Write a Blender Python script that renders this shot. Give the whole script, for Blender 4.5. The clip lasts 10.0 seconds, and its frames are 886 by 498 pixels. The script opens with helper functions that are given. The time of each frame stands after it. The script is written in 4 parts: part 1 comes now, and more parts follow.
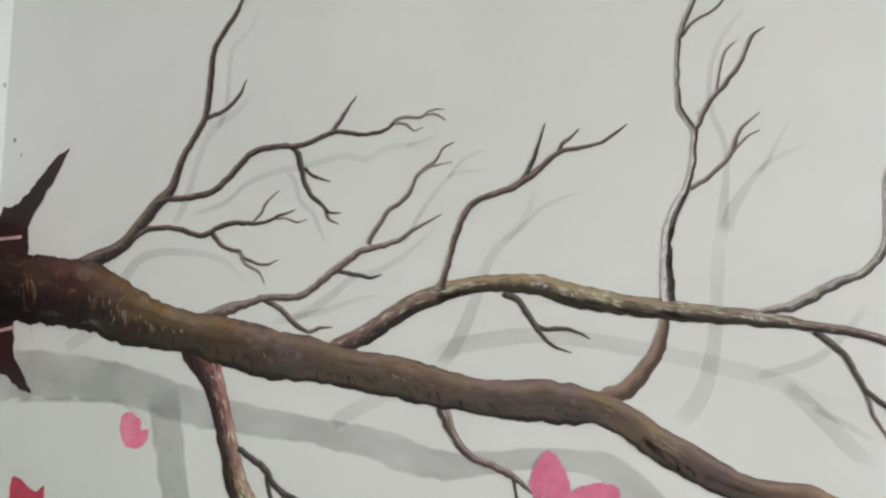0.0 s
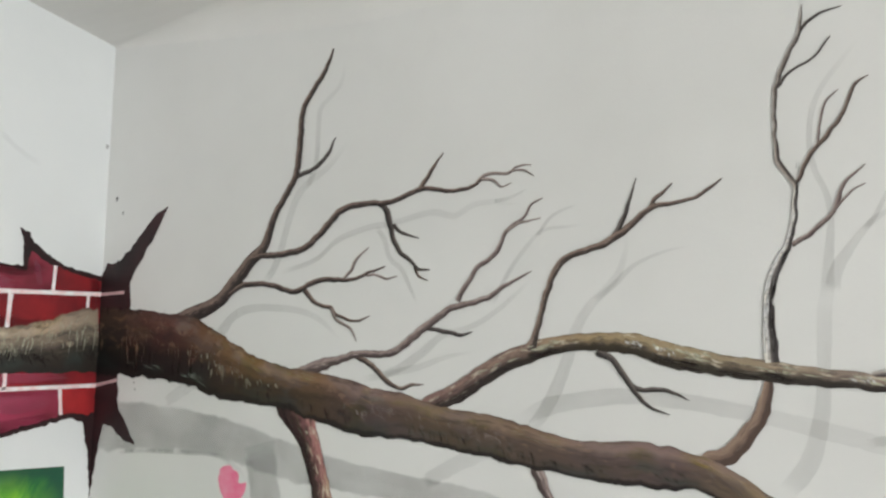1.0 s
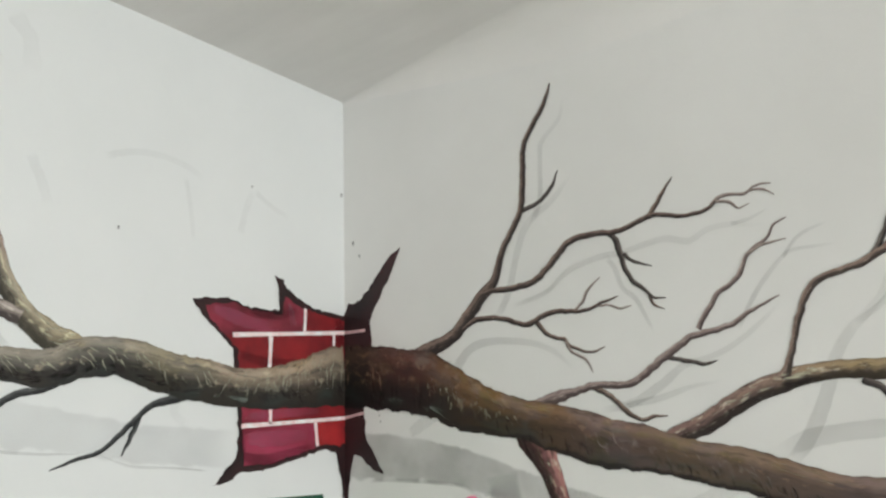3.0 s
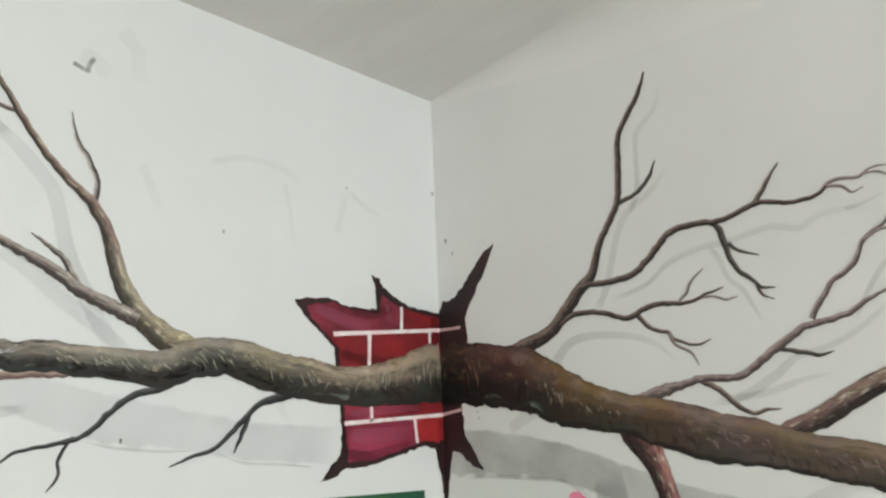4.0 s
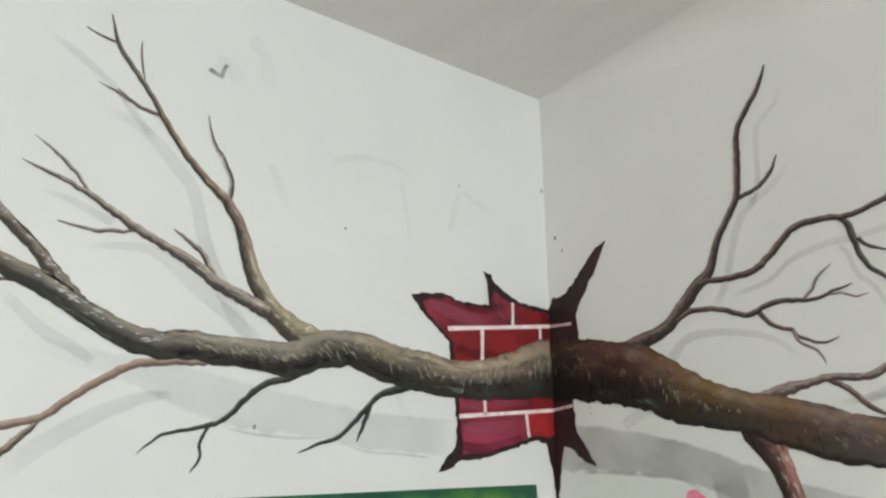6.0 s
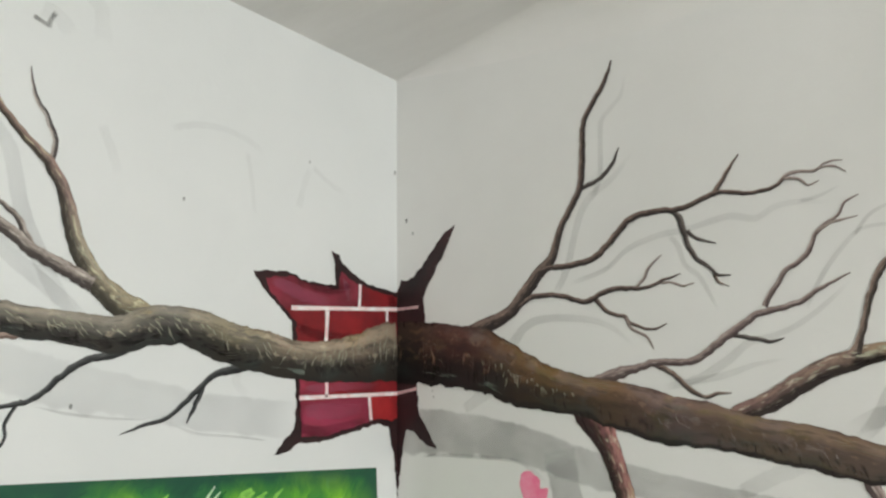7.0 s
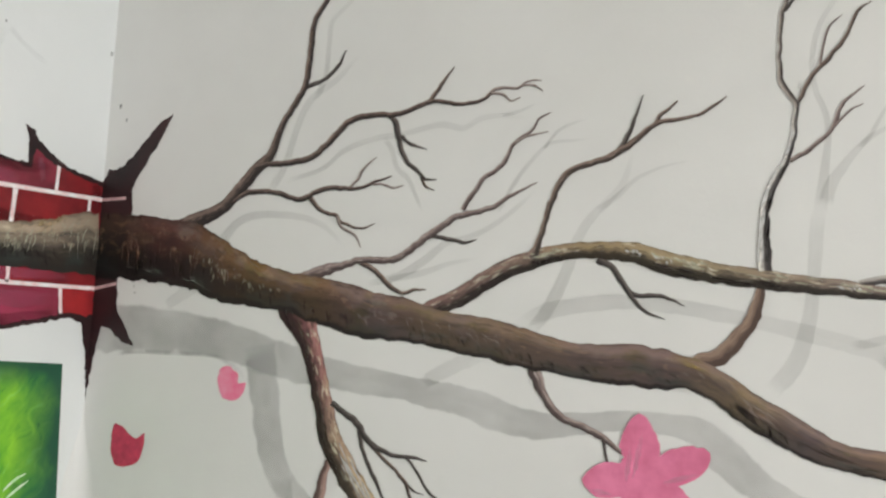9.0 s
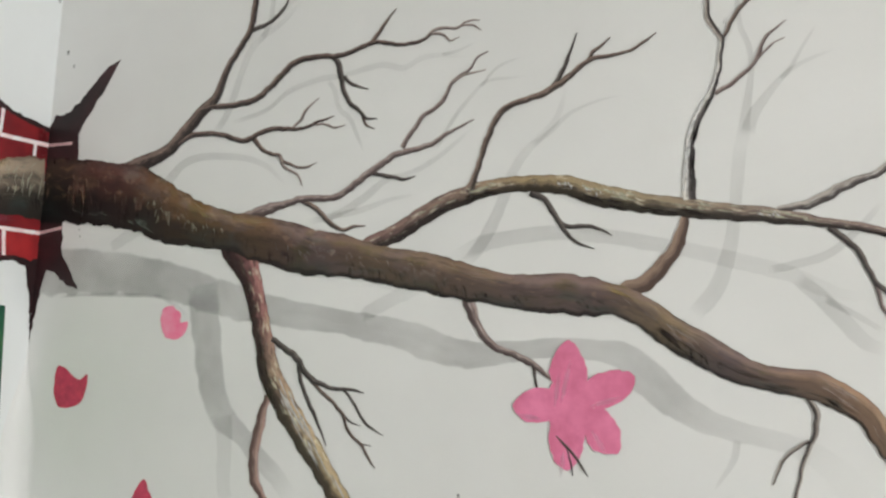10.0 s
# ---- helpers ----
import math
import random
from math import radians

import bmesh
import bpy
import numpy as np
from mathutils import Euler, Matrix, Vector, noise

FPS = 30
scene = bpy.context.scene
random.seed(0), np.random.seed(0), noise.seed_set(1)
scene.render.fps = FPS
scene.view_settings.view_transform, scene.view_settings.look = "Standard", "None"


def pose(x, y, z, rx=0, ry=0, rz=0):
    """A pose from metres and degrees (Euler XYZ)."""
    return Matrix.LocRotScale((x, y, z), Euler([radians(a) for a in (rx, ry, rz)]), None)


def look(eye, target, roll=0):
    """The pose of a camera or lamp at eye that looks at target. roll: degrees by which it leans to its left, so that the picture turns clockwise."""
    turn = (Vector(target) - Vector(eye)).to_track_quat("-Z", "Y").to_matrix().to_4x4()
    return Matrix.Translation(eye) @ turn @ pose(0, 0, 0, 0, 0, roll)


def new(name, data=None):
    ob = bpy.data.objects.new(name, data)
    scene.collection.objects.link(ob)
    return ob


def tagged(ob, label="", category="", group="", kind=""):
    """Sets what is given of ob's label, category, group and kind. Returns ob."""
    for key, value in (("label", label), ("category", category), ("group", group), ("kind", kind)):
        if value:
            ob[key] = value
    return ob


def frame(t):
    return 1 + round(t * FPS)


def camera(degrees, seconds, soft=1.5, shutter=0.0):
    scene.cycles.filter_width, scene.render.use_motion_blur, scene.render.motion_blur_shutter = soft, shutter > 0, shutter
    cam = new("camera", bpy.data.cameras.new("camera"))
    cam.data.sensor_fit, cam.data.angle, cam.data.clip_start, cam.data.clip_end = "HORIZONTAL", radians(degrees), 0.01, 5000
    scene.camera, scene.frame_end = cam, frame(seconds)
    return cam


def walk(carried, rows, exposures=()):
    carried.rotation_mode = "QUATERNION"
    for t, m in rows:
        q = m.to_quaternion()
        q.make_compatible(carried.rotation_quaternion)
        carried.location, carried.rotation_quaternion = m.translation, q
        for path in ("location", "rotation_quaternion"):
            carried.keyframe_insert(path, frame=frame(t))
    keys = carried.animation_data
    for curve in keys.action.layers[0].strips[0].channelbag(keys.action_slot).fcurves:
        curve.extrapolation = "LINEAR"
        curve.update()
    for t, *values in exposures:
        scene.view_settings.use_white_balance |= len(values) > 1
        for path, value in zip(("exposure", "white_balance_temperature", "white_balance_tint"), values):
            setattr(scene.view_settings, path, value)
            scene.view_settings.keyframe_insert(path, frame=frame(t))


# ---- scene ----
cam = camera(58.1, 10.0, soft=2.4)
PATH = [
    (0, (2.084, -1.787, 1.326), (1.420, 0.068, 1.668), -1.41),
    (0.5, (2.067, -1.797, 1.378), (1.298, 0.013, 1.743), -1.44),
    (1, (2.060, -1.813, 1.421), (1.226, -0.038, 1.813), -1.43),
    (1.5, (2.049, -1.836, 1.445), (1.093, -0.129, 1.863), -1.40),
    (2, (2.026, -1.850, 1.454), (0.948, -0.220, 1.876), -1.55),
    (2.5, (2.015, -1.872, 1.457), (0.843, -0.312, 1.897), -1.86),
    (2.7, (2.010, -1.881, 1.457), (0.815, -0.340, 1.903), -1.87),
    (3.8, (1.963, -1.914, 1.453), (0.610, -0.512, 1.906), -2.31),
    (4, (1.954, -1.931, 1.453), (0.580, -0.550, 1.906), -2.32),
    (4.5, (1.930, -1.976, 1.453), (0.487, -0.668, 1.906), -1.85),
    (5, (1.913, -2.011, 1.451), (0.407, -0.775, 1.904), -1.41),
    (5.2, (1.912, -2.021, 1.449), (0.377, -0.822, 1.904), -1.25),
    (6.3, (1.924, -2.012, 1.431), (0.438, -0.757, 1.896), -0.37),
    (6.5, (1.921, -1.994, 1.428), (0.511, -0.650, 1.879), -0.53),
    (7, (1.921, -1.955, 1.419), (0.636, -0.483, 1.845), -0.77),
    (7.5, (1.939, -1.937, 1.402), (0.813, -0.333, 1.801), 0.00),
    (8, (1.952, -1.904, 1.367), (1.007, -0.181, 1.736), 0.49),
    (8.5, (1.960, -1.881, 1.312), (1.140, -0.089, 1.649), 0.71),
    (9, (1.987, -1.876, 1.253), (1.216, -0.059, 1.575), 0.87),
    (9.2, (2.003, -1.869, 1.232), (1.242, -0.048, 1.550), 0.84),
    (9.5, (2.041, -1.862, 1.193), (1.295, -0.036, 1.527), 1.09),
    (9.7, (2.060, -1.853, 1.158), (1.329, -0.020, 1.482), 0.91),
    (10, (2.085, -1.843, 1.092), (1.366, -0.004, 1.410), 1.01),
]
walk(cam, [(t, look(eye, target, roll)) for t, eye, target, roll in PATH], exposures=[
    (0, 0.0, 6430, 10.8), (2.5, 0.0, 6530, 9.5), (5.0, -0.05, 6590, 8.2), (6.5, -0.07, 6620, 8.6), (7.5, -0.04, 6690, 8.6), (8.5, -0.01, 6650, 10.2), (9.2, 0.03, 6580, 11.4), (10, 0.03, 6510, 10.8)])

# ---- world and light ----
CEIL, SLOPE = 2.651, 0.034
FAR_X, FAR_Y = 9.8, -7.2
world = bpy.data.worlds.new("world")
scene.world = world
world.use_nodes = True
wn = world.node_tree
sky = wn.nodes.new("ShaderNodeTexSky")
sky.sky_type, sky.sun_disc = "NISHITA", False
sky.sun_elevation, sky.sun_rotation = radians(40), radians(250)
wn.links.new(sky.outputs["Color"], wn.nodes["Background"].inputs["Color"])
wn.nodes["Background"].inputs["Strength"].default_value = 0.12


def window_light(name, m, width, height, watts, color):
    data = bpy.data.lights.new(name, "AREA")
    data.shape, data.size, data.size_y, data.energy, data.color = "RECTANGLE", width, height, watts, color
    ob = new(name, data)
    ob.matrix_world = m
    return ob


# daylight through the window of the east wall
window_light("window_daylight", look((FAR_X + 0.1, -4.6, 1.3), (0, -4.6, 1.3)), 3.5, 1.6, 438, (0.955, 0.985, 1.0))
scene.view_settings.exposure = 0.0


# ---- materials ----
def lin(c):
    c /= 255
    return c / 12.92 if c < 0.04045 else ((c + 0.055) / 1.055) ** 2.4


def paint(r, g, b):
    """A pigment by its look on a wall that takes two thirds of full light."""
    return (min(lin(r) / 0.66, 0.9), min(lin(g) / 0.66, 0.9), min(lin(b) / 0.66, 0.9), 1)


class Net:
    """Short forms for building a node material."""

    def __init__(self, name, rough=0.7, spec=0.3):
        self.mat = bpy.data.materials.new(name)
        self.mat.use_nodes = True
        self.tree = self.mat.node_tree
        self.bsdf = self.tree.nodes["Principled BSDF"]
        self.bsdf.inputs["Roughness"].default_value = rough
        self.bsdf.inputs["Specular IOR Level"].default_value = spec

    def add(self, kind, **given):
        node = self.tree.nodes.new(kind)
        for key, value in given.items():
            node.inputs[key.replace("_", " ")].default_value = value
        return node

    def link(self, a, b):
        self.tree.links.new(a, b)

    def value(self, op, a, b=0.0, clamp=False):
        node = self.tree.nodes.new("ShaderNodeMath")
        node.operation, node.use_clamp = op, clamp
        for slot, x in zip(node.inputs, (a, b)):
            if isinstance(x, (int, float)):
                slot.default_value = x
            else:
                self.link(x, slot)
        return node.outputs[0]

    def mix(self, fac, a, b, blend="MIX"):
        node = self.tree.nodes.new("ShaderNodeMix")
        node.data_type, node.blend_type = "RGBA", blend
        for slot, x in zip((node.inputs[0], node.inputs[6], node.inputs[7]), (fac, a, b)):
            if isinstance(x, (int, float, tuple)):
                slot.default_value = x
            else:
                self.link(x, slot)
        return node.outputs[2]

    def ramp(self, fac, stops, smooth=False):
        node = self.tree.nodes.new("ShaderNodeValToRGB")
        el = node.color_ramp.elements
        if smooth:
            node.color_ramp.interpolation = "EASE"
        while len(el) < len(stops):
            el.new(0.5)
        for e, (p, c) in zip(el, stops):
            e.position = p
            e.color = c if isinstance(c, tuple) else (c, c, c, 1)
        self.link(fac, node.inputs[0])
        return node.outputs[0]

    def noise(self, vector, scale, detail=3.0, rough=0.5):
        node = self.add("ShaderNodeTexNoise", Scale=scale, Detail=detail, Roughness=rough)
        self.link(vector, node.inputs["Vector"])
        return node.outputs[0]

    def vec(self, x, y, z=0.0):
        node = self.tree.nodes.new("ShaderNodeCombineXYZ")
        for slot, a in zip(node.inputs, (x, y, z)):
            if isinstance(a, (int, float)):
                slot.default_value = a
            else:
                self.link(a, slot)
        return node.outputs[0]

    def uv(self, name):
        node = self.tree.nodes.new("ShaderNodeUVMap")
        node.uv_map = name
        sep = self.tree.nodes.new("ShaderNodeSeparateXYZ")
        self.link(node.outputs[0], sep.inputs[0])
        return sep.outputs[0], sep.outputs[1]

    def place(self):
        node = self.tree.nodes.new("ShaderNodeNewGeometry")
        return node.outputs["Position"]

    def bump(self, height, strength, distance):
        node = self.add("ShaderNodeBump", Strength=strength, Distance=distance)
        self.link(height, node.inputs["Height"])
        self.link(node.outputs[0], self.bsdf.inputs["Normal"])

    def color(self, c):
        self.link(c, self.bsdf.inputs["Base Color"])
        return self.mat


def plaster(name, base, stain, rough=0.75, drawn=0.0):
    """Distempered plaster: trowel waves, brush grain, faint dirt."""
    n = Net(name, rough, 0.25)
    p = n.place()
    broad = n.noise(p, 1.3, 4, 0.6)
    smear = n.noise(p, 6.0, 5, 0.65)
    fine = n.noise(p, 90.0, 3)
    if drawn:
        m = n.tree.nodes.new("ShaderNodeMapping")
        m.inputs["Scale"].default_value, m.inputs["Rotation"].default_value = (0.9, 5.0, 1.0), (0, 0, 0.12)
        n.link(p, m.inputs["Vector"])
        broad = n.value("ADD", n.value("MULTIPLY", broad, 1 - drawn), n.value("MULTIPLY", n.noise(m.outputs[0], 1.6, 4, 0.55), drawn))
    c = n.mix(n.ramp(broad, [(0.35, 0.0), (0.75, 1.0)]), base, stain)
    c = n.mix(n.value("MULTIPLY", n.ramp(smear, [(0.55, 0.0), (0.85, 1.0)]), 0.35), c, stain)
    c = n.mix(n.value("MULTIPLY", fine, 0.05), c, tuple(0.8 * a for a in base[:3]) + (1,))
    n.bump(n.value("ADD", n.value("MULTIPLY", broad, 1.0), n.value("ADD", n.value("MULTIPLY", smear, 0.25), n.value("MULTIPLY", fine, 0.04))), 0.5, 0.012)
    return n.color(c)


wall_paint = plaster("wall_paint", (0.787, 0.787, 0.770, 1), (0.722, 0.722, 0.702, 1))
# Same paint as the north wall's, tinted cooler to carry the west wall's bluer daylight.
wall_paint_cool_lit = plaster("wall_paint_cool_lit", (0.785, 0.805, 0.80, 1), (0.735, 0.76, 0.755, 1))
ceiling_paint = plaster("ceiling_paint", (0.81, 0.805, 0.785, 1), (0.71, 0.708, 0.688, 1), drawn=0.6)


def bark(name, low, mid, high, fleck, along=None, amount=0.5, seed=0.0, edge=None, grain=0.5, lower=None, rag=0.0, fall=0.34, lift=0.0, patches=()):
    """Brushed wall paint that pictures bark: tones across the limb, brush grain along it. along: tints by the limb's length."""
    n = Net(name, 0.5, 0.35)
    s, v = n.uv("metres")
    t, _ = n.uv("share")
    waver = n.noise(n.vec(n.value("MULTIPLY", s, 11.0), n.value("MULTIPLY", v, 1.2), seed), 1.0, 4, 0.6)
    vv = n.value("ADD", v, n.value("MULTIPLY", n.value("SUBTRACT", waver, 0.5), 0.30))
    if rag:
        split = n.noise(n.vec(n.value("MULTIPLY", s, 38.0), n.value("MULTIPLY", v, 1.6), seed + 2), 1.0, 4, 0.7)
        vv = n.value("ADD", vv, n.value("MULTIPLY", n.value("SUBTRACT", split, 0.5), rag))
    tone = n.ramp(vv, [(0.08, low), (fall, low), (fall + 0.23, mid), (fall + 0.42, high), (0.94, high), (1.0, edge or mid)], True)
    if along:
        depth = n.ramp(vv, [(0.08, 0.07), (fall - 0.05, 0.10), (fall + 0.22, 0.52), (fall + 0.43, 1.0), (0.94, 0.92), (1.0, 0.6)], True)
        if lift:
            far = n.value("MULTIPLY", n.ramp(t, [(0.10, 0.0), (0.40, 1.0)]), n.ramp(vv, [(0.04, 0.0), (0.16, lift)], True))
            depth = n.value("MAXIMUM", depth, far)
        hue = n.ramp(t, along)
        for k, (tint, low_at, share) in enumerate(patches):
            blot = n.noise(n.vec(n.value("MULTIPLY", s, 7.0), n.value("MULTIPLY", v, 1.7), seed + 11 + 4 * k), 1.0, 4, 0.62)
            hue = n.mix(n.value("MULTIPLY", n.ramp(blot, [(low_at, 0.0), (low_at + 0.10, share)]), n.ramp(t, [(0.06, 0.15), (0.22, 1.0)])), hue, tint)
        tone = n.mix(0.86, tone, n.mix(1.0, hue, depth, "MULTIPLY"))
    if lower:
        pool = n.noise(n.vec(n.value("MULTIPLY", s, 6.0), v, seed + 5), 1.0, 2)
        tone = n.mix(n.value("MULTIPLY", n.ramp(pool, [(0.48, 0.0), (0.62, 0.5)]), n.ramp(vv, [(0.04, 0.2), (0.16, 1.0), (0.36, 0.0)])), tone, lower)
    # grain of the brush along the limb
    hairs = n.noise(n.vec(n.value("MULTIPLY", s, 20.0 if rag else 9.0), n.value("MULTIPLY", v, 4.0 if rag else 8.0), seed + 3), 1.0, 4, 0.7)
    tone = n.mix(n.value("MULTIPLY", n.ramp(hairs, [(0.52, 0.0), (0.66, 1.0)]), grain), tone, low)
    crown = n.ramp(v, [(0.25, 0.0), (0.6, 1.0)])
    tone = n.mix(n.value("MULTIPLY", n.value("MULTIPLY", n.ramp(hairs, [(0.32, 1.0), (0.46, 0.0)]), grain * 0.8), crown), tone, high)
    bits = n.noise(n.vec(n.value("MULTIPLY", s, 26.0), n.value("MULTIPLY", v, 5.0), seed + 7), 1.0, 3, 0.6)
    spot = n.value("MULTIPLY", n.ramp(bits, [(0.56, 0.0), (0.65, 1.0)] if rag else [(0.60, 0.0), (0.68, 1.0)]), n.ramp(v, [(0.25, 0.0), (0.5, 1.0), (0.9, 1.0), (1.0, 0.3)]))
    tone = n.mix(n.value("MULTIPLY", spot, amount), tone, fleck)
    n.bump(n.value("ADD", hairs, bits), 0.25, 0.0012)
    return n.color(tone)


trunk_left = bark("bark_trunk_left", paint(28, 30, 29), paint(84, 80, 73), paint(136, 127, 110), paint(184, 172, 148), amount=0.3, seed=1.0, edge=paint(108, 96, 80), grain=0.6, fall=0.42, patches=((paint(110, 105, 98), 0.50, 0.75), (paint(160, 148, 130), 0.58, 0.6), (paint(138, 112, 100), 0.60, 0.5)),
                  lower=paint(44, 54, 52), along=[(0.0, paint(118, 105, 90)), (0.08, paint(142, 125, 110)), (0.26, paint(136, 124, 108)), (0.32, paint(138, 128, 102)), (0.42, paint(114, 111, 105)), (0.6, paint(132, 127, 117)), (0.75, paint(104, 102, 96)), (1.0, paint(124, 118, 112))])
trunk_right = bark("bark_trunk_right", paint(27, 22, 21), paint(58, 44, 37), paint(96, 74, 54), paint(138, 112, 90), seed=5.0, amount=0.3, grain=0.5, fall=0.42, lift=0.40, patches=((paint(112, 98, 97), 0.50, 0.55), (paint(98, 90, 56), 0.54, 0.6), (paint(104, 106, 98), 0.58, 0.6), (paint(146, 124, 104), 0.60, 0.6)), lower=paint(34, 41, 39), edge=paint(78, 57, 46),
                   along=[(0.0, paint(26, 18, 18)), (0.035, paint(34, 21, 21)), (0.07, paint(58, 30, 30)), (0.12, paint(78, 44, 41)), (0.16, paint(90, 64, 45)), (0.24, paint(108, 83, 53)), (0.32, paint(110, 85, 64)),
                          (0.38, paint(108, 86, 84)), (0.46, paint(114, 96, 78)), (0.58, paint(120, 101, 92)), (0.68, paint(116, 98, 96)), (0.74, paint(134, 116, 92)), (0.80, paint(112, 97, 97)), (0.88, paint(150, 123, 102))])
bark_grey = bark("bark_grey", paint(56, 50, 48), paint(104, 96, 91), paint(142, 133, 127), paint(200, 194, 186), seed=49.0, amount=0.5, rag=0.8, grain=0.8)
bark_dusty = bark("bark_dusty", paint(88, 72, 66), paint(124, 106, 98), paint(144, 126, 117), paint(176, 160, 150), seed=53.0, amount=0.3, rag=0.5, grain=0.5)
bark_fawn = bark("bark_fawn", paint(70, 56, 50), paint(106, 87, 77), paint(126, 107, 94), paint(160, 142, 128), seed=45.0, amount=0.3, rag=0.4, grain=0.5)
bark_branch = bark("bark_branch", paint(50, 42, 40), paint(102, 86, 80), paint(128, 110, 94), paint(206, 194, 176), seed=9.0, amount=0.5, edge=paint(84, 70, 62), grain=0.75, rag=0.5,
                   along=[(0.0, paint(112, 84, 82)), (0.2, paint(122, 101, 92)), (0.33, paint(142, 124, 92)), (0.5, paint(136, 123, 98)), (0.7, paint(122, 109, 100)), (1.0, paint(118, 95, 97))])
bark_brown = bark("bark_brown", paint(50, 42, 39), paint(80, 68, 63), paint(118, 101, 92), paint(178, 158, 146), seed=13.0, amount=0.45, rag=0.7, grain=0.7)
bark_maroon = bark("bark_maroon", paint(37, 30, 29), paint(60, 49, 46), paint(106, 90, 82), paint(176, 150, 138), seed=15.0, amount=0.4, rag=0.7, grain=0.7)
bark_dark = bark("bark_dark", paint(43, 39, 38), paint(64, 58, 56), paint(94, 87, 83), paint(142, 134, 128), seed=17.0, amount=0.3, rag=0.7, grain=0.6)
bark_umber = bark("bark_umber", paint(50, 46, 42), paint(90, 82, 74), paint(114, 105, 95), paint(190, 180, 164), seed=65.0, amount=0.3, rag=0.5, grain=0.6)
bark_ink = bark("bark_ink", paint(27, 28, 29), paint(44, 45, 46), paint(72, 74, 74), paint(120, 122, 120), seed=61.0, amount=0.3, rag=0.7, grain=0.6)
bark_mauve = bark("bark_mauve", paint(66, 55, 54), paint(104, 90, 88), paint(134, 119, 115), paint(190, 178, 172), seed=21.0, amount=0.6, rag=0.7, grain=0.7)
bark_pale = bark("bark_pale", paint(58, 53, 52), paint(112, 105, 102), paint(156, 149, 142), paint(216, 212, 204), seed=25.0, amount=0.7, rag=0.8, grain=0.8)
bark_birch = bark("bark_birch", paint(54, 50, 50), paint(100, 94, 92), paint(182, 179, 172), paint(222, 220, 212), seed=29.0, amount=0.7, rag=0.6, grain=0.8)
bark_olive = bark("bark_olive", paint(84, 80, 68), paint(126, 118, 100), paint(156, 146, 120), paint(210, 198, 166), seed=33.0, amount=0.5, rag=0.5, grain=0.7,
                  along=[(0.0, paint(136, 126, 104)), (0.26, paint(134, 126, 114)), (0.38, paint(124, 102, 101)), (0.7, paint(112, 88, 88)), (0.85, paint(84, 76, 75)), (1.0, paint(76, 72, 70))])
bark_fine = bark("bark_fine", paint(92, 82, 80), paint(122, 110, 106), paint(146, 134, 128), paint(186, 176, 168), seed=57.0, amount=0.4, rag=0.6, grain=0.6)
bark_rose = bark("bark_rose", paint(80, 62, 58), paint(122, 98, 92), paint(148, 122, 114), paint(190, 170, 160), seed=37.0, amount=0.4, rag=0.5, grain=0.6)
bark_ivory = bark("bark_ivory", paint(54, 44, 38), paint(118, 98, 84), paint(166, 148, 122), paint(216, 204, 178), seed=41.0, amount=0.5, grain=0.8, rag=0.6,
                  along=[(0.0, paint(142, 86, 92)), (0.26, paint(138, 90, 92)), (0.40, paint(140, 114, 102)), (0.7, paint(172, 154, 124)), (1.0, paint(150, 132, 96))])


def hair_paint(name, tint, strength):
    """A loaded brush's hair stroke: full where it lands, thin where it lifts."""
    n = Net(name, 0.45, 0.4)
    t, v = n.uv("share")
    n.bsdf.inputs["Base Color"].default_value = tint
    fade = n.ramp(t, [(0.0, 0.35), (0.25, 1.0), (0.6, 0.75), (1.0, 0.05)])
    n.link(n.value("MULTIPLY", fade, strength), n.bsdf.inputs["Alpha"])
    return n.mat


hair_cream = hair_paint("hair_cream", paint(218, 204, 180), 0.44)
hair_tan = hair_paint("hair_tan", paint(150, 108, 86), 0.42)
hair_lilac = hair_paint("hair_lilac", paint(170, 148, 138), 0.36)
hair_white = hair_paint("hair_white", paint(226, 222, 212), 0.61)
hair_black = hair_paint("hair_black", paint(34, 28, 27), 0.42)
hair_teal = hair_paint("hair_teal", paint(120, 132, 124), 0.36)
hair_ochre = hair_paint("hair_ochre", paint(168, 142, 70), 0.27)


def wash_paint(name, tint, strength, seed, start=0.0):
    """Thin grey glaze with soft, watery edges, through which the wall shows."""
    n = Net(name, 0.7, 0.25)
    s, v = n.uv("metres")
    t, _ = n.uv("share")
    p = n.place()
    rag = n.noise(p, 16.0, 4, 0.6)
    flow = n.noise(n.vec(n.value("MULTIPLY", s, 7.0), n.value("MULTIPLY", v, 2.0), seed), 1.0, 3, 0.5)
    rim = n.value("MULTIPLY", n.value("MULTIPLY", v, n.value("SUBTRACT", 1.0, v)), 4.0)
    cover = n.ramp(n.value("ADD", rim, n.value("MULTIPLY", n.value("SUBTRACT", rag, 0.5), 0.55)), [(0.08, 0.0), (0.40, 1.0)], True)
    ends = n.ramp(t, [(0.0, start), (0.09, 1.0), (0.28, 1.0), (0.55, 0.78), (0.8, 0.62), (1.0, 0.0)], True)
    body = n.ramp(n.noise(p, 5.0, 4, 0.6), [(0.3, 0.5), (0.66, 1.0)])
    body = n.value("MULTIPLY", body, n.ramp(flow, [(0.3, 0.75), (0.7, 1.0)]))
    fac = n.value("MULTIPLY", n.value("MULTIPLY", cover, ends), n.value("MULTIPLY", body, strength), True)
    n.bsdf.inputs["Base Color"].default_value = tint
    n.link(fac, n.bsdf.inputs["Alpha"])
    return n.mat


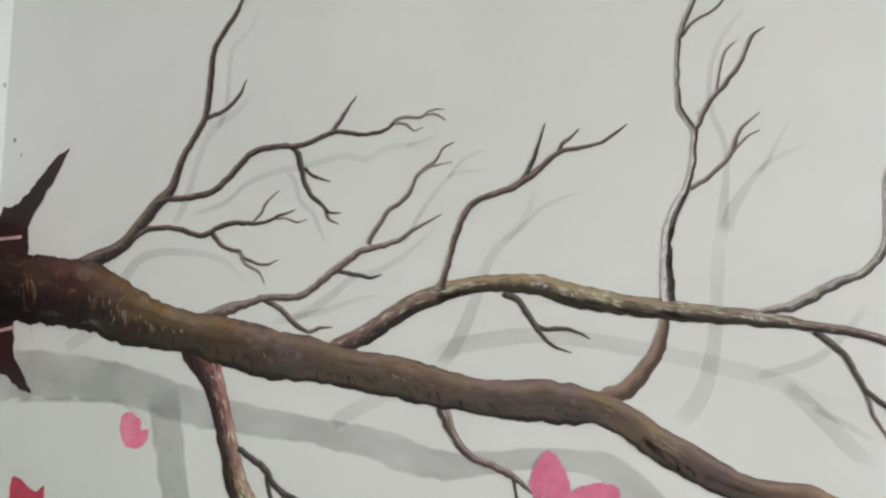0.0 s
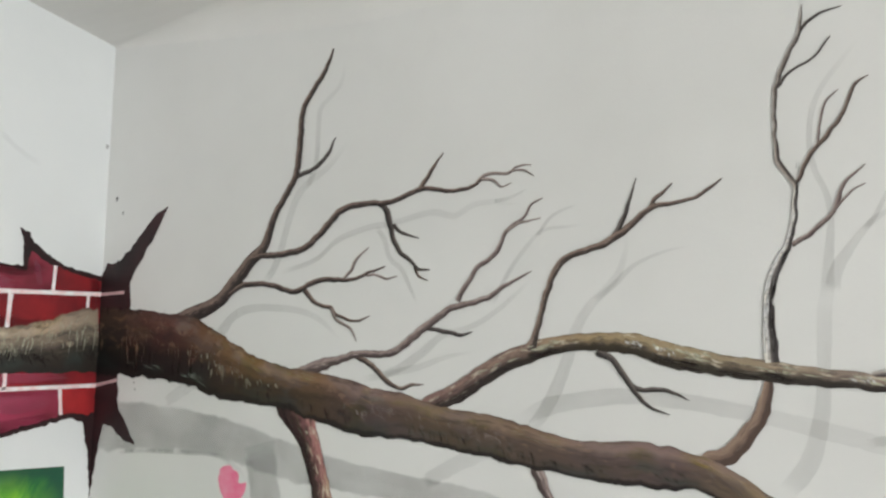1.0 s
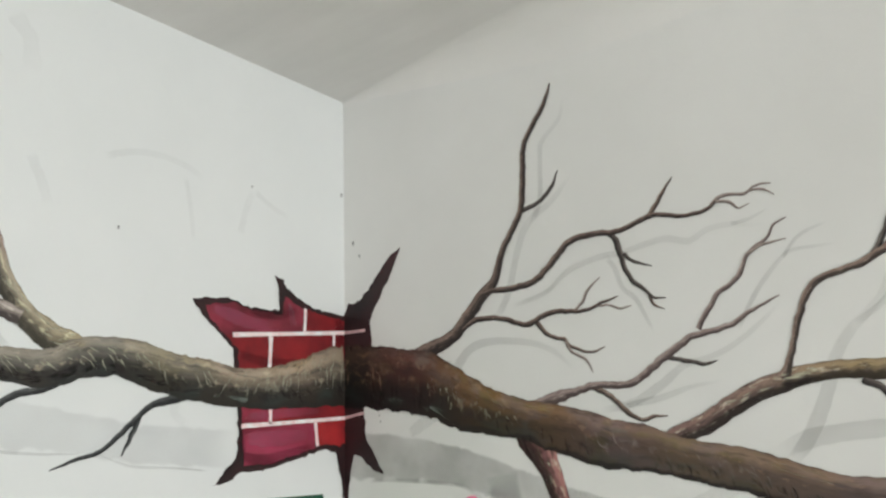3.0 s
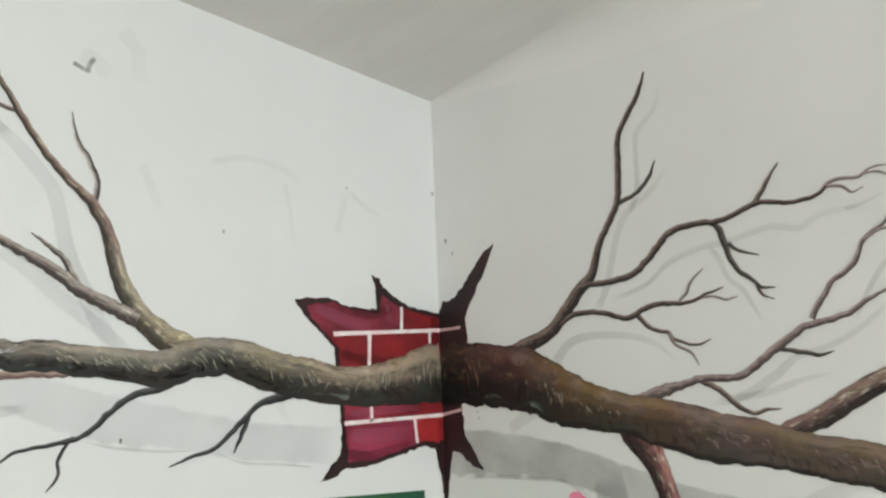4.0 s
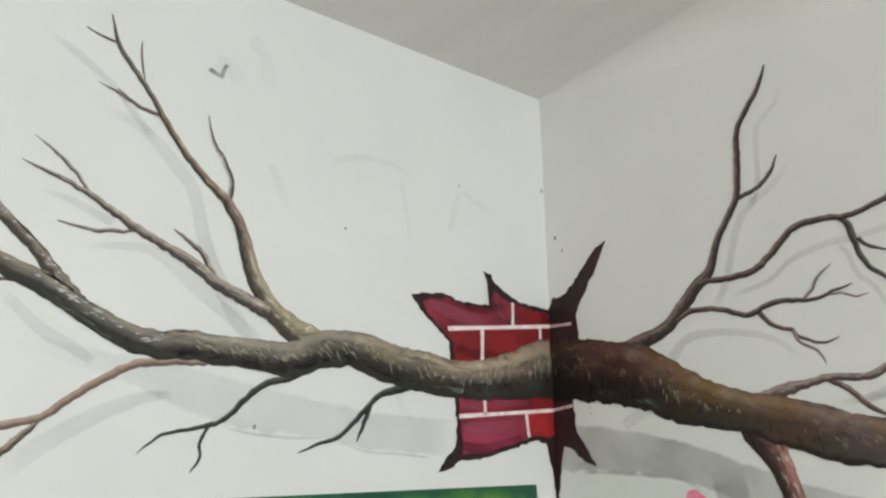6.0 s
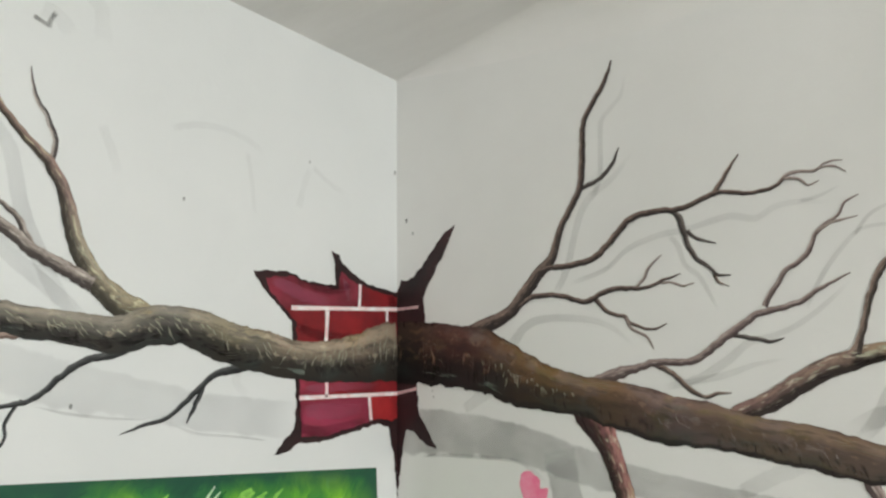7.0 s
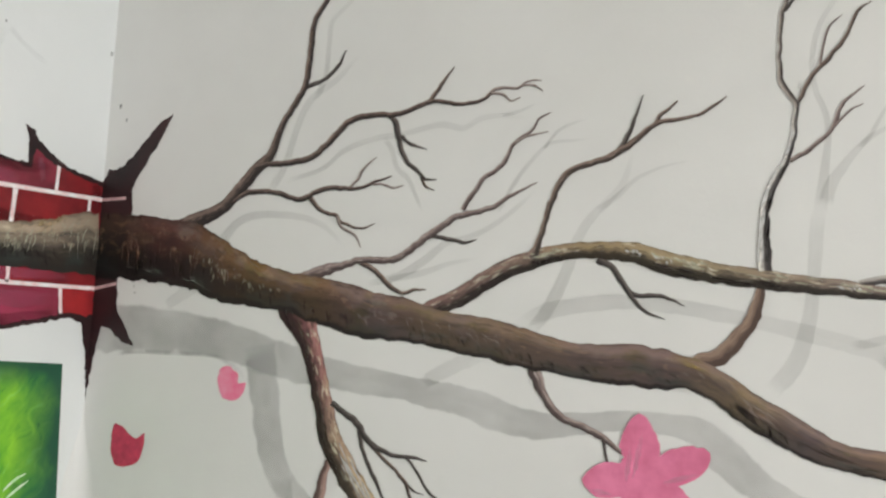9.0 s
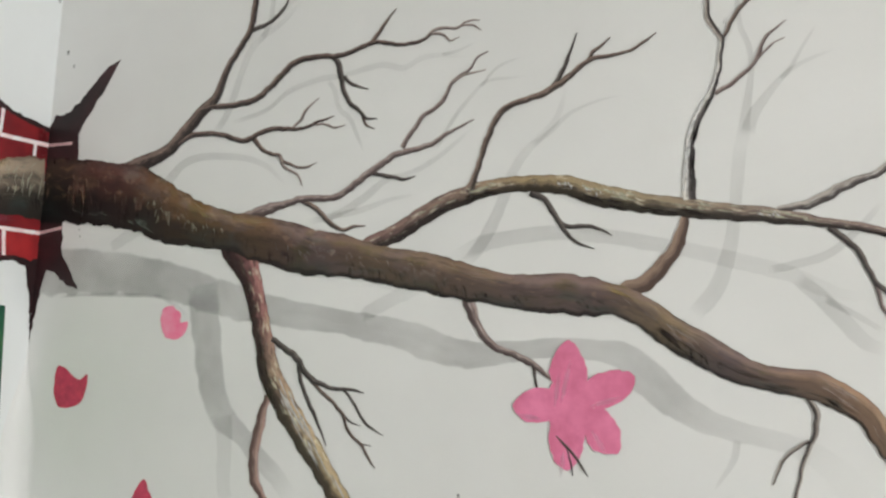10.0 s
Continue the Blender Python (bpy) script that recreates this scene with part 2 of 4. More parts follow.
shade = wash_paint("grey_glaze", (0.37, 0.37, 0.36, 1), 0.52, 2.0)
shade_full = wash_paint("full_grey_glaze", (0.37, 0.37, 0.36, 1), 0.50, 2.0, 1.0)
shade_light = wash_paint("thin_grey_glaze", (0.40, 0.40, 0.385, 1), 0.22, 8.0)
rim = wash_paint("glaze_rim", (0.33, 0.33, 0.325, 1), 0.30, 22.0)
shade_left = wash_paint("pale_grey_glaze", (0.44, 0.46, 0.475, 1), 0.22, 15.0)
graphite = wash_paint("rubbed_graphite", (0.42, 0.43, 0.43, 1), 0.085, 31.0)
pink_glaze = wash_paint("pink_glaze", paint(172, 86, 114), 0.42, 41.0)
dark_glaze = wash_paint("dark_red_glaze", paint(48, 16, 20), 0.50, 43.0)
dirt = wash_paint("dirt_mark", (0.24, 0.24, 0.23, 1), 0.85, 37.0)


def flat_paint(name, a, b, scale=25.0, rough=0.5, stretch=(1, 1, 1), amount=1.0, vary=0.0):
    """Two tones of one brushed pigment; vary: how far whole pieces differ."""
    n = Net(name, rough, 0.35)
    p = n.place()
    m = n.tree.nodes.new("ShaderNodeMapping")
    m.inputs["Scale"].default_value = stretch
    n.link(p, m.inputs["Vector"])
    brush = n.noise(m.outputs[0], scale, 4, 0.6)
    c = n.mix(n.value("MULTIPLY", n.ramp(brush, [(0.34, 0.0), (0.66, 1.0)]), amount), a, b)
    if vary:
        info = n.tree.nodes.new("ShaderNodeObjectInfo")
        c = n.mix(n.value("MULTIPLY", info.outputs["Random"], vary), c, b)
    n.bump(brush, 0.2, 0.001)
    return n.color(c)


hole_dark = flat_paint("hole_dark", paint(28, 20, 20), paint(44, 23, 25), 14)
hole_maroon = flat_paint("hole_maroon", paint(26, 18, 19), paint(48, 23, 26), 7)
brick_red = flat_paint("brick_red", paint(122, 27, 31), paint(88, 20, 25), 7, vary=0.25)
brick_crimson = flat_paint("brick_crimson", paint(138, 48, 66), paint(84, 24, 32), 7)
brick_wine = flat_paint("brick_wine", paint(120, 42, 56), paint(70, 20, 26), 6)
brick_pink = flat_paint("brick_pink", paint(140, 50, 74), paint(92, 27, 36), 6, stretch=(1, 0.7, 1.6))
brick_bright = flat_paint("brick_bright", paint(140, 34, 36), paint(108, 25, 28), 9)
mortar_white = flat_paint("mortar_white", paint(224, 204, 204), paint(196, 168, 168), 30)
mortar_dull = flat_paint("mortar_dull", paint(196, 168, 168), paint(150, 118, 120), 30)
petal_pink = flat_paint("petal_pink", paint(198, 114, 146), paint(180, 94, 122), 16, vary=0.3)
petal_light = hair_paint("petal_light", paint(230, 144, 172), 0.28)
petal_rose = flat_paint("petal_rose", paint(200, 98, 128), paint(210, 132, 154), 24)
petal_red = flat_paint("petal_red", paint(176, 60, 84), paint(150, 48, 70), 30)


def meadow_paint():
    """A brushed green picture: teal-dark border, yellow-green clumps of light, slanting blades."""
    n = Net("meadow_paint", 0.4, 0.4)
    s, v = n.uv("metres")
    bend = n.value("MULTIPLY", n.value("SUBTRACT", n.noise(n.vec(n.value("MULTIPLY", s, 9.0), n.value("MULTIPLY", v, 9.0), 1.1), 1.0, 3), 0.5), 0.16)
    sw = n.value("ADD", s, bend)
    clump = n.noise(n.vec(n.value("MULTIPLY", sw, 6.5), n.value("MULTIPLY", v, 5.0), 4.2), 1.0, 3, 0.55)
    slant = n.value("ADD", sw, n.value("MULTIPLY", v, 0.75))
    blade = n.noise(n.vec(n.value("MULTIPLY", slant, 42.0), n.value("MULTIPLY", v, 12.0), 2.0), 1.0, 4, 0.65)
    t, w = n.uv("share")
    mixed = n.value("ADD", n.value("MULTIPLY", clump, 0.72), n.value("MULTIPLY", blade, 0.28))
    mixed = n.value("ADD", mixed, n.ramp(t, [(0.0, 0.0), (0.05, 0.03), (0.10, 0.10), (0.15, 0.05), (0.22, 0.0)], True))
    mixed = n.value("SUBTRACT", mixed, n.ramp(t, [(0.16, 0.0), (0.24, 0.05), (0.34, 0.04), (0.46, 0.09)]))
    c = n.ramp(mixed, [(0.28, paint(14, 60, 34)), (0.38, paint(26, 92, 46)), (0.47, paint(50, 124, 42)), (0.56, paint(88, 150, 38)), (0.68, paint(118, 172, 44)), (0.8, paint(140, 186, 80))])
    c = n.mix(n.ramp(blade, [(0.60, 0.0), (0.70, 0.55)]), c, paint(104, 170, 92))
    c = n.mix(n.ramp(blade, [(0.30, 0.6), (0.40, 0.0)]), c, paint(12, 54, 30))
    d = n.value("MINIMUM", n.value("MULTIPLY", t, 1.6), n.value("MULTIPLY", n.value("SUBTRACT", 1.0, w), 0.9))
    d = n.value("ADD", d, n.value("MULTIPLY", n.value("SUBTRACT", clump, 0.5), 0.16))
    c = n.mix(n.ramp(d, [(0.02, 0.95), (0.10, 0.45), (0.17, 0.0)]), c, paint(22, 66, 50))
    n.bump(blade, 0.3, 0.0015)
    return n.color(c)


meadow = meadow_paint()
meadow_edge = flat_paint("meadow_edge", paint(26, 60, 48), paint(14, 40, 34), 40)
blade_white = flat_paint("blade_white", paint(206, 226, 196), paint(150, 190, 140), 60)
blade_shade = flat_paint("blade_shade", paint(16, 62, 32), paint(24, 84, 40), 60)
blade_green = flat_paint("blade_green", paint(130, 180, 84), paint(90, 150, 60), 60)


def boards():
    n = Net("floor_tile", 0.4, 0.4)
    p = n.place()
    c = n.mix(n.noise(p, 2.0, 4), (0.52, 0.47, 0.41, 1), (0.62, 0.56, 0.49, 1))
    return n.color(c)


floor_mat = boards()


# ---- mesh helpers ----
def part(name, bm, material, parent=None, label=""):
    me = bpy.data.meshes.new(name)
    bm.to_mesh(me)
    bm.free()
    me.materials.append(material)
    ob = new(name, me)
    ob.parent = parent
    return tagged(ob, label)


def thing(name, label, category, group="", kind=""):
    return tagged(new(name), label, category, group, kind)


def box(lo, hi, bm=None):
    bm = bm or bmesh.new()
    c = [(a + b) / 2 for a, b in zip(lo, hi)]
    d = [b - a for a, b in zip(lo, hi)]
    bmesh.ops.create_cube(bm, size=1, matrix=Matrix.Translation(c) @ Matrix.Diagonal((*d, 1)))
    return bm


def on_wall(wall, u, z, off):
    """u: metres from the corner along the wall; off: metres proud of it."""
    return (u, -off, z) if wall == "R" else (off, -u, z)


def spline(points, step):
    """Catmull-Rom through (u, z, width), resampled by about step."""
    p = [Vector(a) for a in points]
    p = [2 * p[0] - p[1]] + p + [2 * p[-1] - p[-2]]
    made = []
    for i in range(1, len(p) - 2):
        a, b, c, d = p[i - 1:i + 3]
        count = max(2, round((c - b).length / step))
        for k in range(count):
            t = k / count
            made.append(0.5 * (2 * b + (c - a) * t + (2 * a - 5 * b + 4 * c - d) * t * t + (3 * b - a - 3 * c + d) * t ** 3))
    return made + [p[-2]]


def ribbon(wall, points, off, rough=0.0, step=0.008, lanes=4, seed=0.0, thick=0.0006, wobble=False):
    """A brushed band on a wall; its UVs: metres along and share across, and share along and across."""
    side = 1 if wall == "R" else -1
    line = spline([(side * u, z, w) for u, z, w in points], step)
    bm = bmesh.new()
    uv_m, uv_s = bm.loops.layers.uv.new("metres"), bm.loops.layers.uv.new("share")
    net = line[-1].xy - line[0].xy
    flip = net.x < 0 and abs(net.x) > 0.6 * abs(net.y)
    rows, run, total = [], 0.0, sum((b.xy - a.xy).length for a, b in zip(line, line[1:]))
    for i, q in enumerate(line):
        reach = max(1, int(0.5 * q.z / step))
        way = (line[min(i + reach, len(line) - 1)].xy - line[max(i - reach, 0)].xy).normalized()
        across = Vector((-way.y, way.x))
        if i:
            run += (q.xy - line[i - 1].xy).length
        w = max(q.z, 0.0012)
        pace = 26 if w > 0.05 else 60
        up = w / 2 * (1 + rough * (1.6 if flip else 1.0) * noise.noise((run * pace, seed, 1)))
        down = w / 2 * (1 + rough * (1.0 if flip else 1.6) * noise.noise((run * pace, seed, 9)))
        if w > 0.05:
            up *= 1 + 0.5 * rough * noise.noise((run * 95, seed, 31))
            down *= 1 + 0.9 * rough * noise.noise((run * 105, seed, 37))
        sway = min(w * 0.36, 0.0034) * noise.noise((run * 42, seed, 20)) if wobble else 0.0
        row = []
        for k in range(lanes + 1):
            f = k / lanes
            d = sway - down + (up + down) * f
            lift = off + thick * (1 - (2 * f - 1) ** 2)
            v = bm.verts.new(on_wall(wall, side * (q.x + across.x * d), q.y + across.y * d, lift))
            row.append((v, run, 1 - f if flip else f))
        rows.append(row)
    for a, b in zip(rows, rows[1:]):
        for k in range(lanes):
            quad = [a[k], b[k], b[k + 1], a[k + 1]]
            face = bm.faces.new([x[0] for x in quad])
            face.smooth = True
            for loop, (_, r, f) in zip(face.loops, quad):
                loop[uv_m].uv, loop[uv_s].uv = (r + seed, f), (r / total, f)
    return bm


def roughen(points, amount, step, seed):
    """Breaks a polygon's edges into short uneven ones."""
    made = []
    for i, a in enumerate(points):
        b = points[(i + 1) % len(points)]
        length = math.dist(a, b)
        count = max(1, round(length / step))
        for k in range(count):
            t = k / count
            u, z = a[0] + (b[0] - a[0]) * t, a[1] + (b[1] - a[1]) * t
            if k:
                nx, nz = -(b[1] - a[1]) / length, (b[0] - a[0]) / length
                d = amount * noise.noise((u * 55, z * 55, seed))
                u, z = u + nx * d, z + nz * d
            made.append((u, z))
    return made


def patch(wall, points, off, rough=0.0, step=0.012, seed=0.0):
    """A painted shape on a wall, from its outline."""
    if rough:
        points = roughen(points, rough, step, seed)
    bm = bmesh.new()
    vs = [bm.verts.new(on_wall(wall, u, z, off)) for u, z in points]
    face = bm.faces.new(vs)
    face.normal_update()
    bmesh.ops.triangulate(bm, faces=[face])
    return bm


def round_patch(wall, points, off, rough=0.0, seed=0.0):
    """A painted shape with a soft outline through the points."""
    ring = [Vector((u, z, 0)) for u, z in points]
    count, made = len(ring), []
    for i in range(count):
        a, b, c, d = (ring[(i + k) % count] for k in (-1, 0, 1, 2))
        for k in range(6):
            t = k / 6
            q = 0.5 * (2 * b + (c - a) * t + (2 * a - 5 * b + 4 * c - d) * t * t + (3 * b - a - 3 * c + d) * t ** 3)
            j = rough * noise.noise((q.x * 70, q.y * 70, seed))
            made.append((q.x + j, q.y + j))
    return patch(wall, made, off)


def clip(poly, quad):
    """The part of a polygon inside a convex outline that runs anticlockwise."""
    for i, a in enumerate(quad):
        b = quad[(i + 1) % len(quad)]

        def inner(p):
            return (b[0] - a[0]) * (p[1] - a[1]) - (b[1] - a[1]) * (p[0] - a[0])
        made = []
        for p, q in zip(poly, poly[1:] + poly[:1]):
            dp, dq = inner(p), inner(q)
            if dp >= 0:
                made.append(p)
            if dp * dq < 0:
                t = dp / (dp - dq)
                made.append((p[0] + (q[0] - p[0]) * t, p[1] + (q[1] - p[1]) * t))
        poly = made
    return poly


# ---- the room ----


def setting(name, bm, material, label):
    return tagged(part(name, bm, material, None, label), "", "", "", "structure")


TOP = CEIL + 0.3
setting("wall_north", box((-0.2, 0.0, 0.0), (FAR_X + 0.2, 0.2, TOP)), wall_paint, "off-white plastered wall with a painted branch mural")
setting("wall_west", box((-0.2, FAR_Y - 0.2, 0.0), (0.0, 0.0, TOP)), wall_paint_cool_lit, "off-white plastered wall tinted by cool light, with mural and dirt marks")
setting("wall_south", box((0.0, FAR_Y - 0.2, 0.0), (FAR_X + 0.2, FAR_Y, TOP)), wall_paint, "plain off-white plastered wall")
setting("floor", box((-0.2, FAR_Y - 0.2, -0.15), (FAR_X + 0.2, 0.2, 0.0)), floor_mat, "worn beige stone floor of the room")

# east wall with the window opening
W0, W1, S0, S1 = -6.4, -2.8, 0.45, 2.15
bm = box((FAR_X, FAR_Y, 0.0), (FAR_X + 0.2, 0.0, S0))
box((FAR_X, FAR_Y, S1), (FAR_X + 0.2, 0.0, TOP), bm)
box((FAR_X, FAR_Y, S0), (FAR_X + 0.2, W0, S1), bm)
box((FAR_X, W1, S0), (FAR_X + 0.2, 0.0, S1), bm)
setting("wall_east", bm, wall_paint, "plain off-white wall with a window opening")

# the ceiling rises slightly from the corner along the west wall
bm = bmesh.new()
vs = [bm.verts.new(p) for p in ((-0.2, 0.2, CEIL - 0.2 * SLOPE), (FAR_X + 0.2, 0.2, CEIL - 0.2 * SLOPE), (FAR_X + 0.2, FAR_Y - 0.2, CEIL - (FAR_Y - 0.2) * SLOPE), (-0.2, FAR_Y - 0.2, CEIL - (FAR_Y - 0.2) * SLOPE))]
bm.faces.new(vs)
ext = bmesh.ops.extrude_face_region(bm, geom=list(bm.faces))
bmesh.ops.translate(bm, verts=[g for g in ext["geom"] if isinstance(g, bmesh.types.BMVert)], vec=(0, 0, 0.35))
bmesh.ops.recalc_face_normals(bm, faces=list(bm.faces))
setting("ceiling", bm, ceiling_paint, "grey-white plastered ceiling with trowel marks")


# the plasterer rounded the joint of ceiling and north wall, ever more so away from the corner
bm = bmesh.new()
rows = []
for i in range(41):
    x = FAR_X * i / 40
    r = 0.012 + 0.15 * min(x / 0.9, 1.0) + 0.012 * noise.noise((x * 2.0, 3, 1))
    row = []
    for k in range(13):
        a = math.pi / 2 * k / 12
        row.append(bm.verts.new((x, -r + r * math.cos(a) + 0.001, CEIL - r + (r + SLOPE * r + 0.0012) * math.sin(a))))
    rows.append(row)
for a, b in zip(rows, rows[1:]):
    for k in range(12):
        bm.faces.new((a[k], b[k], b[k + 1], a[k + 1])).smooth = True
setting("trim", bm, ceiling_paint, "rounded plaster joint between wall and ceiling")


# low down, the plaster of the inner corner is rounded
bm = bmesh.new()
rows = []
for i in range(25):
    z = 1.165 * i / 24
    f = min((1.165 - z) / 0.30, 1.0)
    r = 0.0008 + 0.066 * f * f * (3 - 2 * f)
    rows.append([bm.verts.new((r - r * math.cos(a) + 0.0004, -r + r * math.sin(a) - 0.0004, z)) for a in (math.pi / 2 * k / 10 for k in range(11))])
for a, b in zip(rows, rows[1:]):
    for k in range(10):
        bm.faces.new((a[k], a[k + 1], b[k + 1], b[k])).smooth = True
setting("trim", bm, wall_paint, "rounded plaster of the inner wall corner")


# ---- painted grey shadows ----
washes = thing("painted_shadow", "soft grey painted shadows of the branches on the walls", "mural")
layer, coats = [0], [0]


def wash(wall, material, points):
    coats[0] += 1
    return part("shadow_stroke", ribbon(wall, points, 0.0003 + 0.00003 * coats[0], 0.10, 0.012, 6, coats[0] * 0.37, 0.0), material, washes)


# ---- painted branch ----
tree = thing("painted_branch", "brown painted tree branch running round the room corner", "mural")


def stroke(kind, wall, material, parent, points):
    layer[0] += 1
    off = {"trunk": 0.0028, "limb": 0.0024, "twig": 0.0020}[kind] + 0.000018 * (layer[0] % 20)
    points = [(u, z, w * (0.84 if w < 0.028 else 1.0)) for u, z, w in points]
    if max(p[2] for p in points) > 0.05:
        rough, lanes = 0.07, 8
    else:
        rough, lanes = 0.20, 4
    return part(kind, ribbon(wall, points, off, rough, 0.006, lanes, layer[0] * 0.61, 0.0, True), material, parent)


def hairs(wall, points, parent, material, span, count, across, reach, slant, width, seed):
    """Loose brush hairs over a limb. span: metres along it; across: where they start, as shares of the width; reach: their share of the width; slant: metres along."""
    side = 1 if wall == "R" else -1
    line = spline([(side * u, z, w) for u, z, w in points], 0.006)
    dist = [0.0]
    for a, b in zip(line, line[1:]):
        dist.append(dist[-1] + (b.xy - a.xy).length)
    net = line[-1].xy - line[0].xy
    flip = net.x < 0 and abs(net.x) > 0.6 * abs(net.y)

    def spot(s, v):
        k = min(range(len(dist)), key=lambda i: abs(dist[i] - s))
        a, c = line[max(k - 1, 0)], line[min(k + 1, len(line) - 1)]
        way = (c.xy - a.xy).normalized()
        d = (0.5 - v if flip else v - 0.5) * line[k].z
        q = line[k].xy + (s - dist[k]) * way
        return q.x - way.y * d, q.y + way.x * d

    rng = random.Random(seed)
    bm = bmesh.new()
    uv_s = bm.loops.layers.uv.new("share")
    centres = [rng.uniform(*span) for _ in range(max(3, count // 6))]
    for k in range(count):
        s = min(max(rng.choice(centres) + rng.gauss(0, 0.035), span[0]), span[1])
        v = rng.uniform(*across)
        r = rng.uniform(*reach) * rng.uniform(0.6, 1.1)
        lean = slant * rng.uniform(0.5, 1.5)
        w = width * rng.uniform(0.4, 0.95)
        bend = rng.uniform(-0.004, 0.006)
        track = []
        for i in range(5):
            t = i / 4
            track.append(Vector(spot(s + lean * t + bend * math.sin(math.pi * t), max(v - r * t, 0.03))))
        pairs = []
        for i, q in enumerate(track):
            way = (track[min(i + 1, 4)] - track[max(i - 1, 0)])
            if way.length < 1e-6:
                continue
            way.normalize()
            half = w / 2 * (0.45, 1.0, 0.85, 0.6, 0.2)[i]
            pairs.append((i / 4, [bm.verts.new(on_wall(wall, side * (q.x - way.y * h), q.y + way.x * h, 0.0033 + 0.000004 * k)) for h in (-half, half)]))
        for (t0, a), (t1, c) in zip(pairs, pairs[1:]):
            face = bm.faces.new((a[0], c[0], c[1], a[1]))
            for loop, t in zip(face.loops, (t0, t1, t1, t0)):
                loop[uv_s].uv = (t, 0.5)
    return tagged(part("brush_hairs", bm, material, parent), "", "", "", "stuff")


trunk_L_line = [(0.001, 1.656, 0.215), (0.074, 1.650, 0.189), (0.204, 1.624, 0.149), (0.324, 1.609, 0.126), (0.438, 1.608, 0.118), (0.544, 1.625, 0.121), (0.645, 1.640, 0.118), (0.740, 1.668, 0.112), (0.831, 1.681, 0.102), (0.918, 1.672, 0.101), (0.998, 1.644, 0.092), (1.076, 1.648, 0.086), (1.151, 1.654, 0.076), (1.222, 1.660, 0.076), (1.289, 1.666, 0.072), (1.362, 1.662, 0.067), (1.443, 1.684, 0.061), (1.496, 1.710, 0.056), (1.560, 1.748, 0.054), (1.624, 1.786, 0.052), (1.682, 1.808, 0.048), (1.740, 1.834, 0.042), (1.828, 1.862, 0.033), (1.932, 1.902, 0.026)]
trunk_L = stroke("trunk", "L", trunk_left, tree, trunk_L_line)
limbL0_line = [(1.542, 1.747, 0.042), (1.596, 1.807, 0.034), (1.641, 1.861, 0.030), (1.692, 1.909, 0.028), (1.754, 1.974, 0.022), (1.815, 2.041, 0.018), (1.866, 2.121, 0.007)]
limbL0 = stroke("limb", "L", bark_umber, tree, limbL0_line)
stroke("twig", "L", bark_mauve, trunk_L, [(1.623, 1.783, 0.010), (1.669, 1.786, 0.010), (1.736, 1.782, 0.011), (1.798, 1.774, 0.007)])
limbL1_line = [(0.919, 1.692, 0.074), (0.993, 1.722, 0.073), (1.045, 1.761, 0.061), (1.081, 1.803, 0.053), (1.113, 1.854, 0.047), (1.137, 1.924, 0.041), (1.160, 1.989, 0.033), (1.192, 2.039, 0.031), (1.246, 2.087, 0.027), (1.305, 2.142, 0.023), (1.350, 2.199, 0.021), (1.380, 2.243, 0.020), (1.418, 2.300, 0.016), (1.468, 2.360, 0.015), (1.503, 2.409, 0.013), (1.522, 2.480, 0.003)]
limbL1 = stroke("limb", "L", bark_olive, tree, limbL1_line)
stroke("twig", "L", bark_pale, limbL1, [(1.192, 2.039, 0.019), (1.188, 2.105, 0.017), (1.213, 2.161, 0.016), (1.245, 2.208, 0.012), (1.260, 2.274, 0.003)])
stroke("twig", "L", bark_mauve, limbL1, [(1.383, 2.243, 0.014), (1.434, 2.252, 0.012), (1.487, 2.274, 0.009), (1.540, 2.292, 0.002)])
stroke("twig", "L", bark_mauve, limbL1, [(1.454, 2.261, 0.007), (1.494, 2.286, 0.004)])
stroke("twig", "L", bark_mauve, limbL1, [(1.503, 2.409, 0.009), (1.541, 2.414, 0.007), (1.579, 2.427, 0.003)])
stroke("twig", "L", bark_mauve, limbL1, [(1.431, 2.326, 0.005), (1.443, 2.383, 0.007), (1.444, 2.431, 0.003)])
limbL2 = stroke("limb", "L", bark_grey, tree, [(1.068, 1.763, 0.041), (1.149, 1.798, 0.037), (1.212, 1.825, 0.033), (1.289, 1.875, 0.030), (1.363, 1.910, 0.027), (1.427, 1.941, 0.026), (1.517, 1.994, 0.019), (1.563, 2.018, 0.015), (1.627, 2.042, 0.012), (1.688, 2.063, 0.002)])
stroke("twig", "L", bark_pale, limbL2, [(1.537, 2.004, 0.011), (1.561, 2.042, 0.011), (1.586, 2.065, 0.012), (1.625, 2.099, 0.009), (1.666, 2.125, 0.002)])
stroke("twig", "L", bark_grey, limbL2, [(1.420, 1.935, 0.010), (1.511, 1.922, 0.012), (1.602, 1.932, 0.004)])
stroke("twig", "L", bark_grey, limbL2, [(1.220, 1.839, 0.022), (1.253, 1.894, 0.018), (1.292, 1.926, 0.014), (1.332, 1.952, 0.004)])
limbL3 = stroke("limb", "L", bark_dusty, tree, [(1.204, 1.630, 0.006), (1.248, 1.623, 0.018), (1.319, 1.623, 0.022), (1.412, 1.610, 0.023), (1.498, 1.563, 0.023), (1.555, 1.522, 0.022), (1.598, 1.491, 0.019), (1.653, 1.477, 0.021), (1.706, 1.470, 0.022), (1.796, 1.456, 0.013)])
stroke("twig", "L", bark_olive, limbL3, [(1.593, 1.493, 0.012), (1.649, 1.436, 0.019), (1.698, 1.388, 0.018), (1.753, 1.333, 0.014)])
